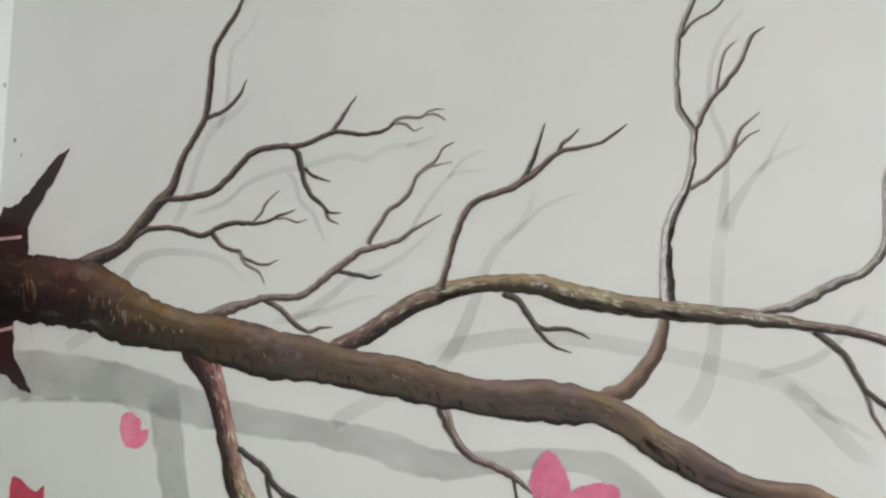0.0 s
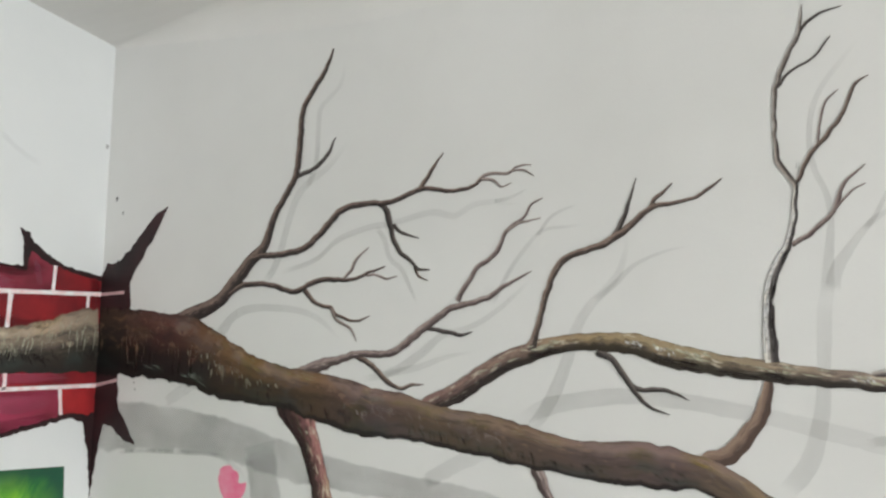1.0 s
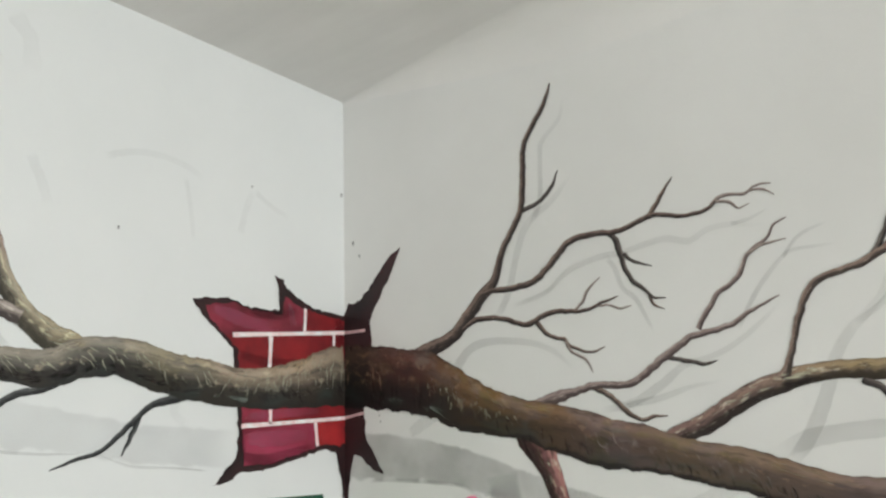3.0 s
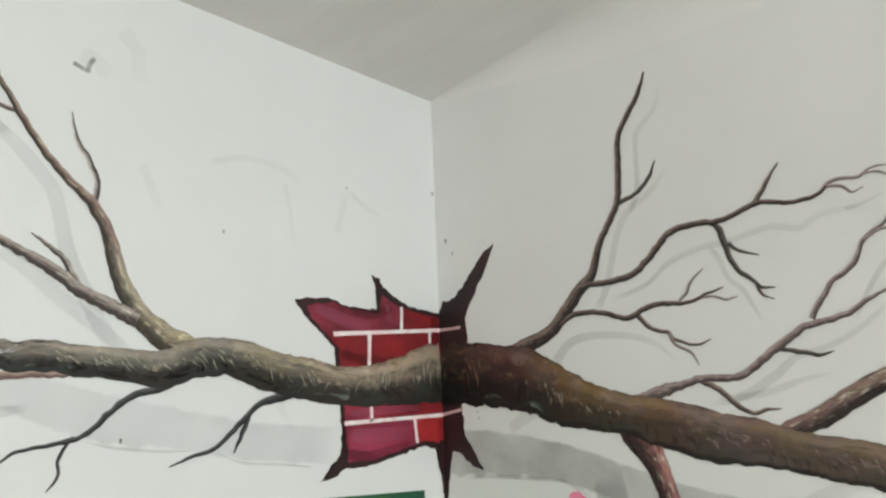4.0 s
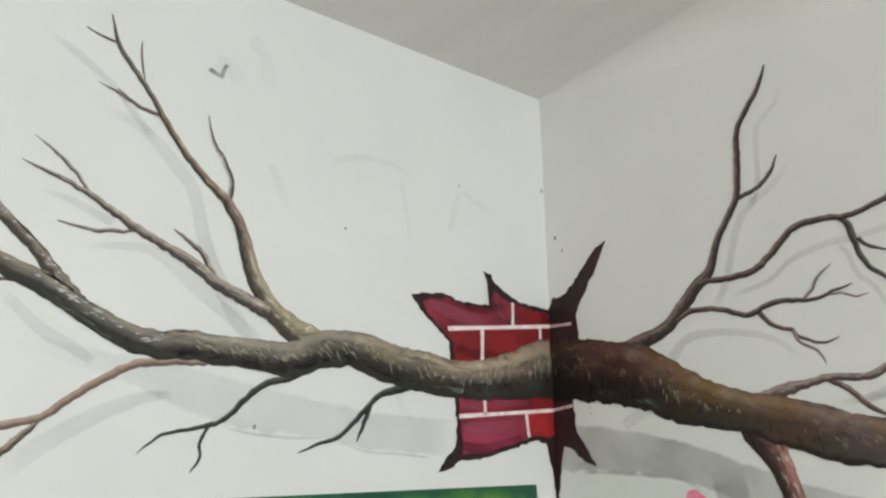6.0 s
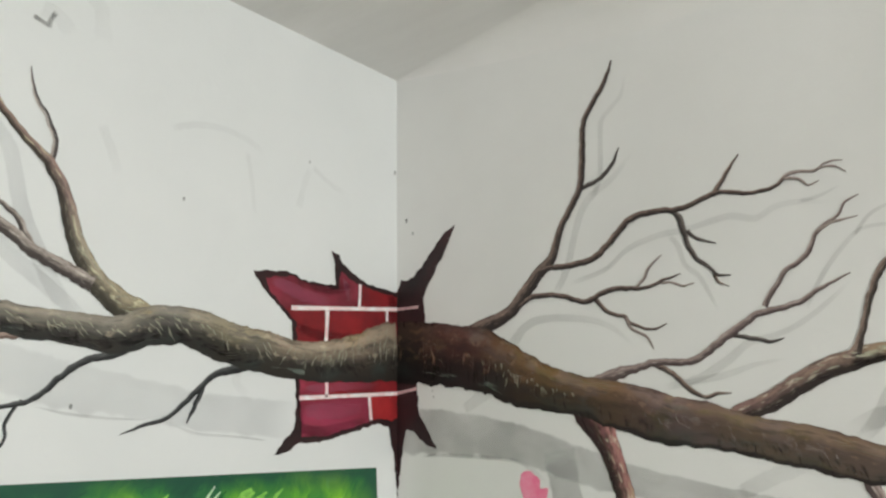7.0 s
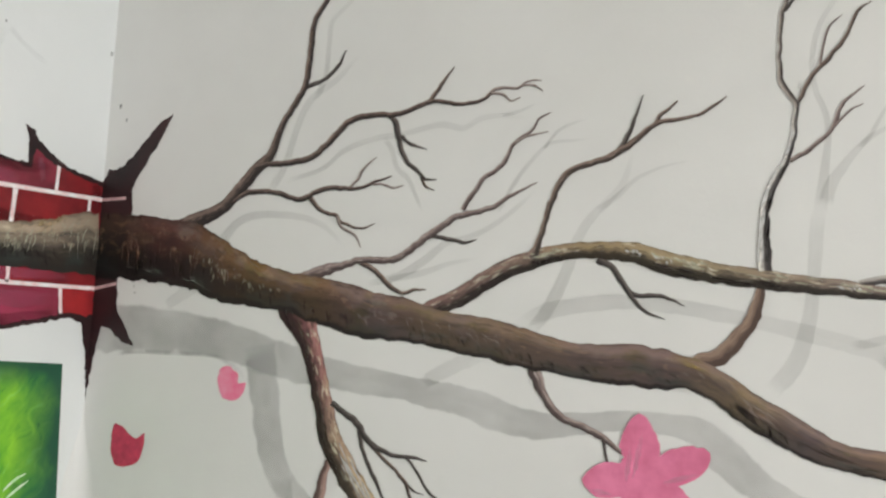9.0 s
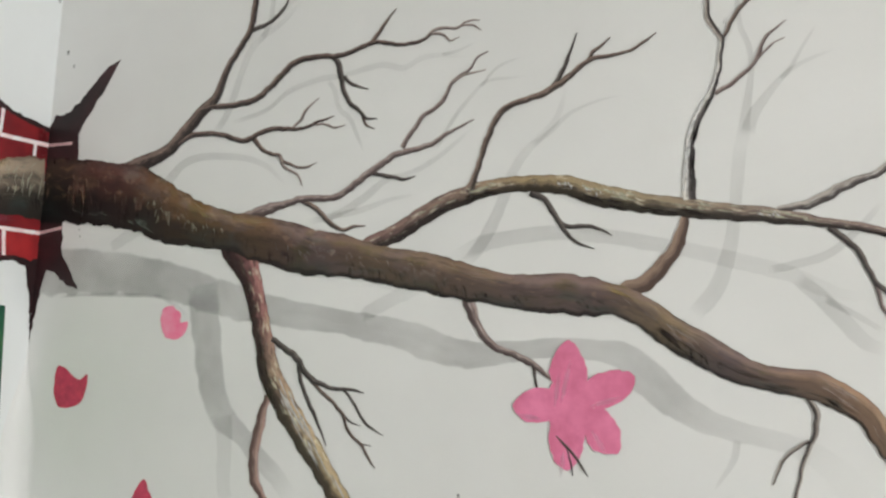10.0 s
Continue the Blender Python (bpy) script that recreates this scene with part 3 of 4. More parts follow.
limbL4 = stroke("limb", "L", bark_ink, tree, [(0.950, 1.634, 0.035), (0.989, 1.601, 0.025), (1.073, 1.574, 0.021), (1.130, 1.532, 0.019), (1.171, 1.492, 0.015), (1.224, 1.471, 0.014), (1.289, 1.459, 0.010), (1.339, 1.447, 0.009), (1.387, 1.410, 0.003)])
stroke("twig", "L", bark_ink, limbL4, [(1.209, 1.483, 0.005), (1.226, 1.454, 0.011), (1.238, 1.428, 0.010), (1.236, 1.396, 0.009), (1.260, 1.362, 0.003)])
limbL5 = stroke("limb", "L", bark_ink, tree, [(0.581, 1.607, 0.035), (0.635, 1.577, 0.029), (0.712, 1.555, 0.021), (0.775, 1.501, 0.018), (0.844, 1.442, 0.014), (0.911, 1.423, 0.011), (0.971, 1.400, 0.003)])
stroke("twig", "L", bark_ink, limbL5, [(0.728, 1.551, 0.008), (0.748, 1.516, 0.016), (0.766, 1.475, 0.017), (0.788, 1.426, 0.005)])
trunk_R_line = [(0.004, 1.653, 0.212), (0.056, 1.652, 0.207), (0.173, 1.640, 0.200), (0.286, 1.624, 0.195), (0.374, 1.606, 0.192), (0.440, 1.578, 0.175), (0.505, 1.547, 0.162), (0.608, 1.512, 0.129), (0.708, 1.490, 0.111), (0.784, 1.472, 0.118), (0.895, 1.442, 0.131), (0.984, 1.418, 0.125), (1.070, 1.406, 0.113), (1.154, 1.386, 0.098), (1.236, 1.368, 0.096), (1.314, 1.354, 0.101), (1.391, 1.332, 0.097), (1.465, 1.316, 0.084), (1.536, 1.300, 0.082), (1.606, 1.295, 0.090), (1.674, 1.290, 0.097), (1.740, 1.282, 0.088), (1.805, 1.270, 0.070), (1.867, 1.236, 0.070), (1.927, 1.192, 0.071), (1.986, 1.158, 0.071), (2.042, 1.124, 0.064), (2.098, 1.104, 0.053), (2.152, 1.096, 0.057), (2.206, 1.086, 0.061), (2.256, 1.058, 0.057), (2.291, 1.031, 0.049), (2.320, 0.982, 0.045), (2.367, 0.898, 0.037), (2.398, 0.816, 0.031)]
trunk_R = stroke("trunk", "R", trunk_right, tree, trunk_R_line)
limbR1 = stroke("limb", "R", bark_maroon, tree, [(0.333, 1.694, 0.054), (0.401, 1.716, 0.049), (0.479, 1.743, 0.042), (0.546, 1.803, 0.042), (0.602, 1.857, 0.039), (0.645, 1.894, 0.031), (0.678, 1.975, 0.027), (0.746, 2.079, 0.025), (0.762, 2.159, 0.025), (0.773, 2.277, 0.022), (0.811, 2.337, 0.021), (0.852, 2.390, 0.018), (0.878, 2.446, 0.006)])
stroke("twig", "R", bark_dark, limbR1, [(0.746, 2.083, 0.018), (0.806, 2.094, 0.016), (0.854, 2.126, 0.014), (0.884, 2.176, 0.004)])
limbR2 = stroke("limb", "R", bark_maroon, tree, [(0.600, 1.858, 0.008), (0.628, 1.862, 0.018), (0.707, 1.860, 0.022), (0.784, 1.871, 0.023), (0.849, 1.917, 0.024), (0.904, 1.963, 0.023), (0.976, 1.971, 0.020), (1.055, 1.965, 0.018), (1.115, 1.980, 0.017), (1.165, 1.988, 0.015), (1.238, 1.970, 0.013), (1.294, 1.974, 0.012), (1.322, 1.991, 0.008)])
stroke("twig", "R", bark_brown, limbR2, [(1.140, 1.984, 0.018), (1.175, 2.026, 0.014), (1.217, 2.078, 0.004)])
limbR3 = stroke("limb", "R", bark_maroon, tree, [(0.517, 1.760, 0.008), (0.549, 1.774, 0.019), (0.589, 1.785, 0.020), (0.669, 1.775, 0.017), (0.747, 1.749, 0.019), (0.813, 1.770, 0.019), (0.868, 1.773, 0.017), (0.931, 1.767, 0.012), (0.992, 1.781, 0.010), (1.039, 1.792, 0.003)])
limbR4 = stroke("limb", "R", bark_mauve, tree, [(0.765, 1.527, 0.024), (0.834, 1.542, 0.035), (0.888, 1.553, 0.027), (0.959, 1.566, 0.023), (1.046, 1.563, 0.022), (1.104, 1.591, 0.024), (1.161, 1.630, 0.024), (1.226, 1.666, 0.021), (1.274, 1.675, 0.018), (1.329, 1.686, 0.016), (1.368, 1.709, 0.013), (1.444, 1.741, 0.003)])
stroke("twig", "R", bark_dark, limbR4, [(1.153, 1.624, 0.014), (1.211, 1.610, 0.013), (1.252, 1.598, 0.010), (1.284, 1.605, 0.003)])
stroke("twig", "R", bark_brown, limbR4, [(0.941, 1.564, 0.016), (0.996, 1.535, 0.017), (1.041, 1.494, 0.016), (1.076, 1.474, 0.012), (1.109, 1.480, 0.011), (1.146, 1.481, 0.003)])
limbR5_line = [(1.137, 1.421, 0.039), (1.185, 1.440, 0.044), (1.233, 1.457, 0.049), (1.310, 1.499, 0.050), (1.387, 1.534, 0.049), (1.461, 1.553, 0.045), (1.535, 1.563, 0.040), (1.606, 1.562, 0.042), (1.676, 1.552, 0.048), (1.743, 1.527, 0.054), (1.809, 1.510, 0.051), (1.873, 1.495, 0.045), (1.935, 1.484, 0.045), (1.996, 1.472, 0.042), (2.055, 1.463, 0.038), (2.113, 1.455, 0.035), (2.169, 1.444, 0.031), (2.224, 1.435, 0.026), (2.278, 1.423, 0.024), (2.348, 1.403, 0.021), (2.419, 1.367, 0.017), (2.494, 1.318, 0.007)]
limbR5 = stroke("limb", "R", bark_branch, tree, limbR5_line)
limbR6 = stroke("limb", "R", bark_brown, tree, [(1.429, 1.550, 0.039), (1.440, 1.574, 0.025), (1.456, 1.609, 0.018), (1.475, 1.674, 0.019), (1.497, 1.724, 0.019), (1.533, 1.764, 0.020), (1.592, 1.780, 0.019), (1.642, 1.796, 0.021), (1.691, 1.827, 0.018), (1.740, 1.860, 0.015), (1.815, 1.866, 0.011), (1.862, 1.884, 0.009), (1.898, 1.907, 0.003)])
stroke("twig", "R", bark_dark, limbR6, [(1.649, 1.803, 0.018), (1.677, 1.850, 0.013), (1.709, 1.935, 0.003)])
stroke("twig", "R", bark_brown, limbR6, [(1.731, 1.855, 0.012), (1.754, 1.884, 0.011), (1.789, 1.911, 0.004)])
stroke("twig", "R", bark_dark, limbR5, [(1.592, 1.542, 0.022), (1.627, 1.518, 0.018), (1.655, 1.475, 0.016), (1.682, 1.452, 0.014), (1.743, 1.447, 0.011), (1.788, 1.424, 0.002)])
stroke("twig", "R", bark_dark, limbR5, [(1.655, 1.475, 0.014), (1.682, 1.432, 0.011), (1.709, 1.410, 0.008), (1.745, 1.395, 0.002)])
limbR7 = stroke("limb", "R", bark_fawn, tree, [(1.799, 1.294, 0.024), (1.831, 1.303, 0.037), (1.869, 1.318, 0.036), (1.914, 1.369, 0.033), (1.940, 1.413, 0.028), (1.951, 1.458, 0.022)])
limbR8_line = [(1.961, 1.498, 0.029), (1.962, 1.545, 0.028), (1.964, 1.593, 0.025), (1.969, 1.640, 0.024), (1.985, 1.687, 0.023), (2.017, 1.745, 0.016), (2.033, 1.793, 0.013), (2.044, 1.872, 0.013)]
limbR8 = stroke("limb", "R", bark_birch, tree, limbR8_line)
limbR8a = stroke("limb", "R", bark_grey, tree, [(2.044, 1.864, 0.012), (2.034, 1.891, 0.014), (2.016, 1.927, 0.014), (2.014, 1.980, 0.011), (2.020, 2.056, 0.010), (2.028, 2.101, 0.011), (2.056, 2.161, 0.011), (2.084, 2.206, 0.010), (2.098, 2.275, 0.002)])
stroke("twig", "R", bark_dark, limbR8a, [(2.078, 2.199, 0.005), (2.094, 2.222, 0.008), (2.125, 2.245, 0.008), (2.174, 2.253, 0.003)])
stroke("twig", "R", bark_dark, limbR8a, [(2.028, 2.094, 0.008), (2.062, 2.127, 0.007), (2.109, 2.149, 0.006), (2.145, 2.190, 0.003)])
limbR8b = stroke("limb", "R", bark_brown, tree, [(2.047, 1.875, 0.009), (2.081, 1.936, 0.011), (2.124, 1.979, 0.011), (2.156, 2.023, 0.009), (2.177, 2.070, 0.008), (2.206, 2.087, 0.002)])
stroke("twig", "R", bark_mauve, limbR8b, [(2.096, 1.952, 0.006), (2.104, 1.995, 0.005), (2.120, 2.043, 0.005), (2.147, 2.066, 0.002)])
stroke("twig", "R", bark_mauve, limbR8, [(2.024, 1.740, 0.014), (2.067, 1.766, 0.012), (2.111, 1.805, 0.010), (2.133, 1.859, 0.009), (2.180, 1.896, 0.002)])
stroke("twig", "R", bark_mauve, limbR8, [(2.114, 1.810, 0.006), (2.148, 1.843, 0.005), (2.175, 1.856, 0.003)])
limbR9 = stroke("limb", "R", bark_pale, tree, [(2.142, 1.465, 0.014), (2.203, 1.473, 0.025), (2.247, 1.492, 0.026), (2.291, 1.514, 0.023), (2.334, 1.528, 0.018), (2.361, 1.549, 0.018), (2.389, 1.587, 0.017), (2.400, 1.656, 0.015), (2.405, 1.725, 0.008), (2.433, 1.793, 0.004)])
limbR10 = stroke("limb", "R", bark_dark, tree, [(2.240, 1.420, 0.014), (2.264, 1.401, 0.016), (2.296, 1.361, 0.014), (2.321, 1.305, 0.013), (2.355, 1.271, 0.013), (2.392, 1.238, 0.004)])
stroke("twig", "R", bark_mauve, limbR10, [(2.309, 1.332, 0.008), (2.324, 1.288, 0.009), (2.333, 1.250, 0.009), (2.349, 1.217, 0.007), (2.358, 1.191, 0.002)])
limbR11_line = [(0.754, 1.472, 0.140), (0.765, 1.424, 0.115), (0.791, 1.372, 0.075), (0.814, 1.309, 0.061), (0.837, 1.232, 0.059), (0.857, 1.156, 0.061), (0.883, 1.081, 0.068), (0.941, 0.995, 0.068), (1.005, 0.911, 0.063), (1.066, 0.831, 0.056), (1.101, 0.785, 0.054), (1.167, 0.690, 0.046)]
limbR11 = stroke("limb", "R", bark_ivory, tree, limbR11_line)
stroke("twig", "R", bark_rose, limbR11, [(0.872, 1.037, 0.021), (0.853, 0.963, 0.029), (0.838, 0.875, 0.028), (0.845, 0.818, 0.028), (0.878, 0.770, 0.022), (0.925, 0.711, 0.013)])
limbF = stroke("limb", "R", bark_dark, tree, [(0.876, 1.186, 0.018), (0.949, 1.141, 0.022), (0.994, 1.090, 0.018), (1.054, 1.062, 0.014), (1.120, 1.057, 0.010), (1.157, 1.050, 0.003)])
stroke("twig", "R", bark_dark, limbF, [(0.958, 1.132, 0.016), (0.980, 1.054, 0.013), (1.017, 0.990, 0.012), (1.054, 0.914, 0.003)])
limbR12 = stroke("limb", "R", bark_mauve, tree, [(1.427, 1.296, 0.035), (1.444, 1.254, 0.029), (1.459, 1.219, 0.025), (1.495, 1.172, 0.022), (1.552, 1.148, 0.019), (1.600, 1.125, 0.019), (1.640, 1.091, 0.006)])
stroke("twig", "R", bark_dark, limbR12, [(1.597, 1.122, 0.010), (1.607, 1.069, 0.007)])
limbR13 = stroke("limb", "R", bark_grey, tree, [(2.175, 1.070, 0.013), (2.198, 1.039, 0.015), (2.193, 0.993, 0.012), (2.172, 0.942, 0.009), (2.149, 0.856, 0.008)])
stroke("twig", "R", bark_grey, limbR13, [(2.181, 0.976, 0.009), (2.134, 0.940, 0.008), (2.108, 0.884, 0.004)])
stroke("twig", "R", bark_fine, limbR2, [(1.308, 1.983, 0.012), (1.329, 1.997, 0.012), (1.350, 2.002, 0.010), (1.392, 1.995, 0.009), (1.416, 2.007, 0.007), (1.437, 2.010, 0.006), (1.457, 2.006, 0.003)])
stroke("twig", "R", bark_fine, limbR2, [(1.397, 1.998, 0.006), (1.428, 1.999, 0.007), (1.446, 1.990, 0.005), (1.461, 1.977, 0.003)])
stroke("twig", "R", bark_fine, limbR2, [(1.320, 1.990, 0.009), (1.349, 1.985, 0.009), (1.365, 1.972, 0.007), (1.377, 1.961, 0.006), (1.401, 1.969, 0.003)])
stroke("twig", "R", bark_dark, limbR2, [(1.008, 1.967, 0.012), (1.034, 1.955, 0.018), (1.050, 1.933, 0.021), (1.059, 1.891, 0.019), (1.070, 1.851, 0.016), (1.095, 1.816, 0.014), (1.128, 1.788, 0.010), (1.143, 1.774, 0.009), (1.171, 1.771, 0.003)])
stroke("twig", "R", bark_dark, limbR2, [(1.066, 1.903, 0.014), (1.081, 1.885, 0.011), (1.107, 1.870, 0.009), (1.141, 1.857, 0.003)])
stroke("twig", "R", bark_brown, limbR2, [(1.125, 1.791, 0.009), (1.131, 1.773, 0.009), (1.139, 1.757, 0.007), (1.164, 1.743, 0.003)])
stroke("twig", "R", bark_brown, limbR3, [(0.784, 1.752, 0.019), (0.809, 1.721, 0.015), (0.841, 1.703, 0.013), (0.866, 1.696, 0.013), (0.888, 1.674, 0.011), (0.926, 1.659, 0.009), (0.955, 1.653, 0.008), (0.990, 1.665, 0.003)])
stroke("twig", "R", bark_fine, limbR3, [(0.870, 1.693, 0.012), (0.886, 1.664, 0.010), (0.909, 1.648, 0.009), (0.933, 1.634, 0.008), (0.949, 1.601, 0.003)])
stroke("twig", "R", bark_fine, limbR3, [(0.907, 1.771, 0.012), (0.934, 1.791, 0.010), (0.950, 1.820, 0.009), (0.990, 1.850, 0.003)])
stroke("twig", "R", bark_fine, limbR3, [(0.981, 1.775, 0.009), (1.012, 1.772, 0.007), (1.044, 1.759, 0.007), (1.074, 1.763, 0.003)])
stroke("twig", "R", bark_mauve, limbR4, [(1.245, 1.684, 0.017), (1.270, 1.722, 0.017), (1.296, 1.756, 0.015), (1.326, 1.777, 0.015), (1.351, 1.793, 0.015), (1.368, 1.822, 0.013), (1.381, 1.845, 0.013), (1.406, 1.863, 0.010), (1.431, 1.878, 0.008), (1.450, 1.905, 0.007), (1.481, 1.919, 0.003)])
stroke("twig", "R", bark_fine, limbR4, [(1.383, 1.846, 0.010), (1.403, 1.857, 0.008), (1.425, 1.865, 0.008), (1.446, 1.866, 0.006), (1.474, 1.870, 0.003)])
stroke("twig", "R", bark_dark, limbF, [(1.094, 1.059, 0.008), (1.118, 1.039, 0.008), (1.138, 1.010, 0.008), (1.165, 0.974, 0.008), (1.191, 0.958, 0.006), (1.216, 0.946, 0.001)])
stroke("twig", "R", bark_dark, limbF, [(1.107, 0.989, 0.006), (1.124, 0.975, 0.006), (1.150, 0.968, 0.001)])
stroke("twig", "R", bark_dark, limbF, [(1.154, 0.924, 0.006), (1.167, 0.922, 0.004), (1.184, 0.920, 0.001)])
stroke("twig", "R", bark_brown, limbF, [(0.983, 1.092, 0.011), (1.018, 1.064, 0.011), (1.056, 1.033, 0.011), (1.093, 1.003, 0.011), (1.106, 0.975, 0.010), (1.122, 0.947, 0.009), (1.154, 0.922, 0.009), (1.171, 0.897, 0.008), (1.194, 0.867, 0.003)])
wash("R", shade_full, [(0.024, 1.401, 0.185), (0.108, 1.395, 0.162), (0.309, 1.383, 0.144), (0.520, 1.354, 0.118), (0.719, 1.295, 0.109), (0.868, 1.263, 0.088), (0.992, 1.241, 0.079), (1.077, 1.232, 0.072), (1.240, 1.200, 0.084), (1.318, 1.178, 0.087), (1.393, 1.154, 0.078), (1.466, 1.147, 0.070), (1.537, 1.154, 0.059), (1.647, 1.165, 0.052), (1.739, 1.161, 0.054), (1.803, 1.147, 0.069), (1.846, 1.113, 0.086), (1.900, 1.062, 0.082), (1.952, 1.023, 0.069), (2.037, 0.991, 0.051), (2.136, 0.969, 0.047), (2.198, 0.942, 0.058), (2.247, 0.897, 0.068), (2.285, 0.850, 0.067)])
wash("R", shade, [(0.636, 1.338, 0.112), (0.649, 1.266, 0.111), (0.663, 1.187, 0.106), (0.682, 1.094, 0.099), (0.706, 1.018, 0.090), (0.743, 0.966, 0.084), (0.791, 0.934, 0.062), (0.838, 0.889, 0.057), (0.903, 0.835, 0.056), (0.966, 0.771, 0.051)])
wash("R", shade_light, [(0.729, 0.981, 0.073), (0.738, 0.936, 0.058), (0.744, 0.884, 0.053), (0.745, 0.811, 0.049), (0.758, 0.739, 0.047)])
wash("R", shade_light, [(1.142, 1.244, 0.034), (1.182, 1.264, 0.043), (1.237, 1.291, 0.044), (1.314, 1.323, 0.044)])
wash("R", shade_light, [(1.389, 1.380, 0.033), (1.441, 1.409, 0.044), (1.494, 1.424, 0.046), (1.636, 1.438, 0.041), (1.770, 1.424, 0.040), (1.897, 1.397, 0.039), (1.993, 1.373, 0.040), (2.074, 1.350, 0.041), (2.163, 1.322, 0.039), (2.217, 1.294, 0.036), (2.269, 1.275, 0.026), (2.339, 1.273, 0.019)])
wash("R", shade_light, [(1.419, 1.367, 0.033), (1.460, 1.411, 0.036), (1.495, 1.470, 0.036), (1.521, 1.526, 0.033), (1.546, 1.595, 0.030), (1.578, 1.643, 0.026), (1.621, 1.682, 0.021), (1.656, 1.722, 0.018), (1.675, 1.777, 0.012), (1.681, 1.820, 0.006)])
wash("R", shade_light, [(1.592, 1.659, 0.015), (1.642, 1.691, 0.016), (1.691, 1.732, 0.012), (1.760, 1.756, 0.007), (1.821, 1.763, 0.004)])
wash("R", shade_light, [(1.958, 1.233, 0.043), (2.004, 1.284, 0.042), (2.032, 1.346, 0.038), (2.050, 1.421, 0.031), (2.061, 1.510, 0.031), (2.071, 1.599, 0.033), (2.087, 1.657, 0.029)])
wash("R", shade_light, [(2.077, 1.617, 0.034), (2.088, 1.690, 0.023), (2.103, 1.789, 0.015), (2.100, 1.847, 0.014), (2.084, 1.897, 0.013), (2.080, 1.961, 0.013), (2.091, 2.025, 0.014), (2.115, 2.077, 0.013), (2.159, 2.130, 0.013), (2.204, 2.178, 0.009)])
wash("R", shade_light, [(2.088, 1.635, 0.034), (2.103, 1.683, 0.029), (2.131, 1.723, 0.022), (2.162, 1.760, 0.017), (2.196, 1.787, 0.012), (2.235, 1.803, 0.010), (2.283, 1.818, 0.005)])
wash("R", shade_light, [(2.162, 1.760, 0.014), (2.185, 1.786, 0.011), (2.210, 1.829, 0.009), (2.242, 1.879, 0.005)])
wash("R", shade_light, [(2.119, 1.333, 0.017), (2.175, 1.344, 0.022), (2.242, 1.365, 0.021), (2.298, 1.415, 0.017), (2.352, 1.478, 0.013)])
wash("R", shade_light, [(2.174, 1.315, 0.031), (2.216, 1.274, 0.037), (2.256, 1.226, 0.038), (2.295, 1.179, 0.034), (2.339, 1.160, 0.030)])
wash("R", shade_light, [(2.226, 1.268, 0.017), (2.287, 1.231, 0.015), (2.335, 1.197, 0.010)])
wash("R", shade_light, [(0.643, 1.776, 0.026), (0.689, 1.847, 0.026), (0.730, 1.966, 0.026), (0.758, 2.026, 0.028), (0.797, 2.062, 0.027), (0.854, 2.090, 0.021), (0.900, 2.132, 0.017), (0.940, 2.166, 0.008)])
wash("R", shade_light, [(0.785, 2.038, 0.020), (0.817, 2.107, 0.018), (0.825, 2.209, 0.018), (0.832, 2.271, 0.020), (0.867, 2.303, 0.018), (0.901, 2.335, 0.016), (0.918, 2.401, 0.008)])
wash("R", shade_light, [(0.692, 1.805, 0.016), (0.817, 1.833, 0.016), (0.891, 1.881, 0.019), (0.988, 1.904, 0.020), (1.056, 1.906, 0.019), (1.130, 1.917, 0.019), (1.185, 1.921, 0.020), (1.245, 1.904, 0.020), (1.293, 1.925, 0.018), (1.351, 1.927, 0.016), (1.396, 1.917, 0.011), (1.456, 1.909, 0.004)])
wash("R", shade_light, [(1.351, 1.927, 0.012), (1.397, 1.932, 0.010), (1.446, 1.949, 0.004)])
wash("R", shade_light, [(1.009, 1.901, 0.016), (1.035, 1.871, 0.017), (1.052, 1.815, 0.016), (1.087, 1.780, 0.015), (1.110, 1.733, 0.012), (1.134, 1.679, 0.006)])
wash("R", shade_light, [(0.465, 1.620, 0.042), (0.493, 1.655, 0.036), (0.543, 1.699, 0.032), (0.610, 1.714, 0.027), (0.709, 1.706, 0.022), (0.786, 1.689, 0.019), (0.848, 1.655, 0.016), (0.906, 1.597, 0.008)])
wash("R", shade_light, [(0.962, 1.499, 0.020), (1.065, 1.520, 0.024), (1.139, 1.558, 0.027), (1.199, 1.600, 0.021), (1.263, 1.613, 0.017), (1.326, 1.638, 0.016), (1.392, 1.682, 0.013), (1.460, 1.739, 0.006)])
wash("R", shade_light, [(1.022, 1.508, 0.019), (1.132, 1.525, 0.019), (1.213, 1.547, 0.014), (1.293, 1.557, 0.006)])
wash("R", shade_light, [(1.338, 1.667, 0.010), (1.383, 1.742, 0.013), (1.429, 1.798, 0.013), (1.477, 1.838, 0.011), (1.541, 1.840, 0.009), (1.592, 1.841, 0.005)])
wash("R", shade_light, [(1.459, 1.825, 0.010), (1.504, 1.872, 0.010), (1.570, 1.893, 0.005)])
wash("R", shade_light, [(0.290, 1.458, 0.036), (0.351, 1.489, 0.044), (0.426, 1.528, 0.044)])
wash("R", shade_light, [(2.042, 0.973, 0.018), (2.035, 0.933, 0.016), (2.011, 0.894, 0.011), (1.990, 0.863, 0.005)])
wash("L", shade_left, [(0.424, 1.429, 0.124), (0.634, 1.448, 0.115), (0.750, 1.458, 0.112), (0.860, 1.477, 0.111), (0.963, 1.496, 0.110), (1.076, 1.511, 0.124), (1.153, 1.527, 0.127), (1.256, 1.556, 0.120), (1.353, 1.586, 0.091), (1.431, 1.605, 0.066), (1.518, 1.624, 0.050), (1.601, 1.642, 0.039), (1.668, 1.658, 0.031)])
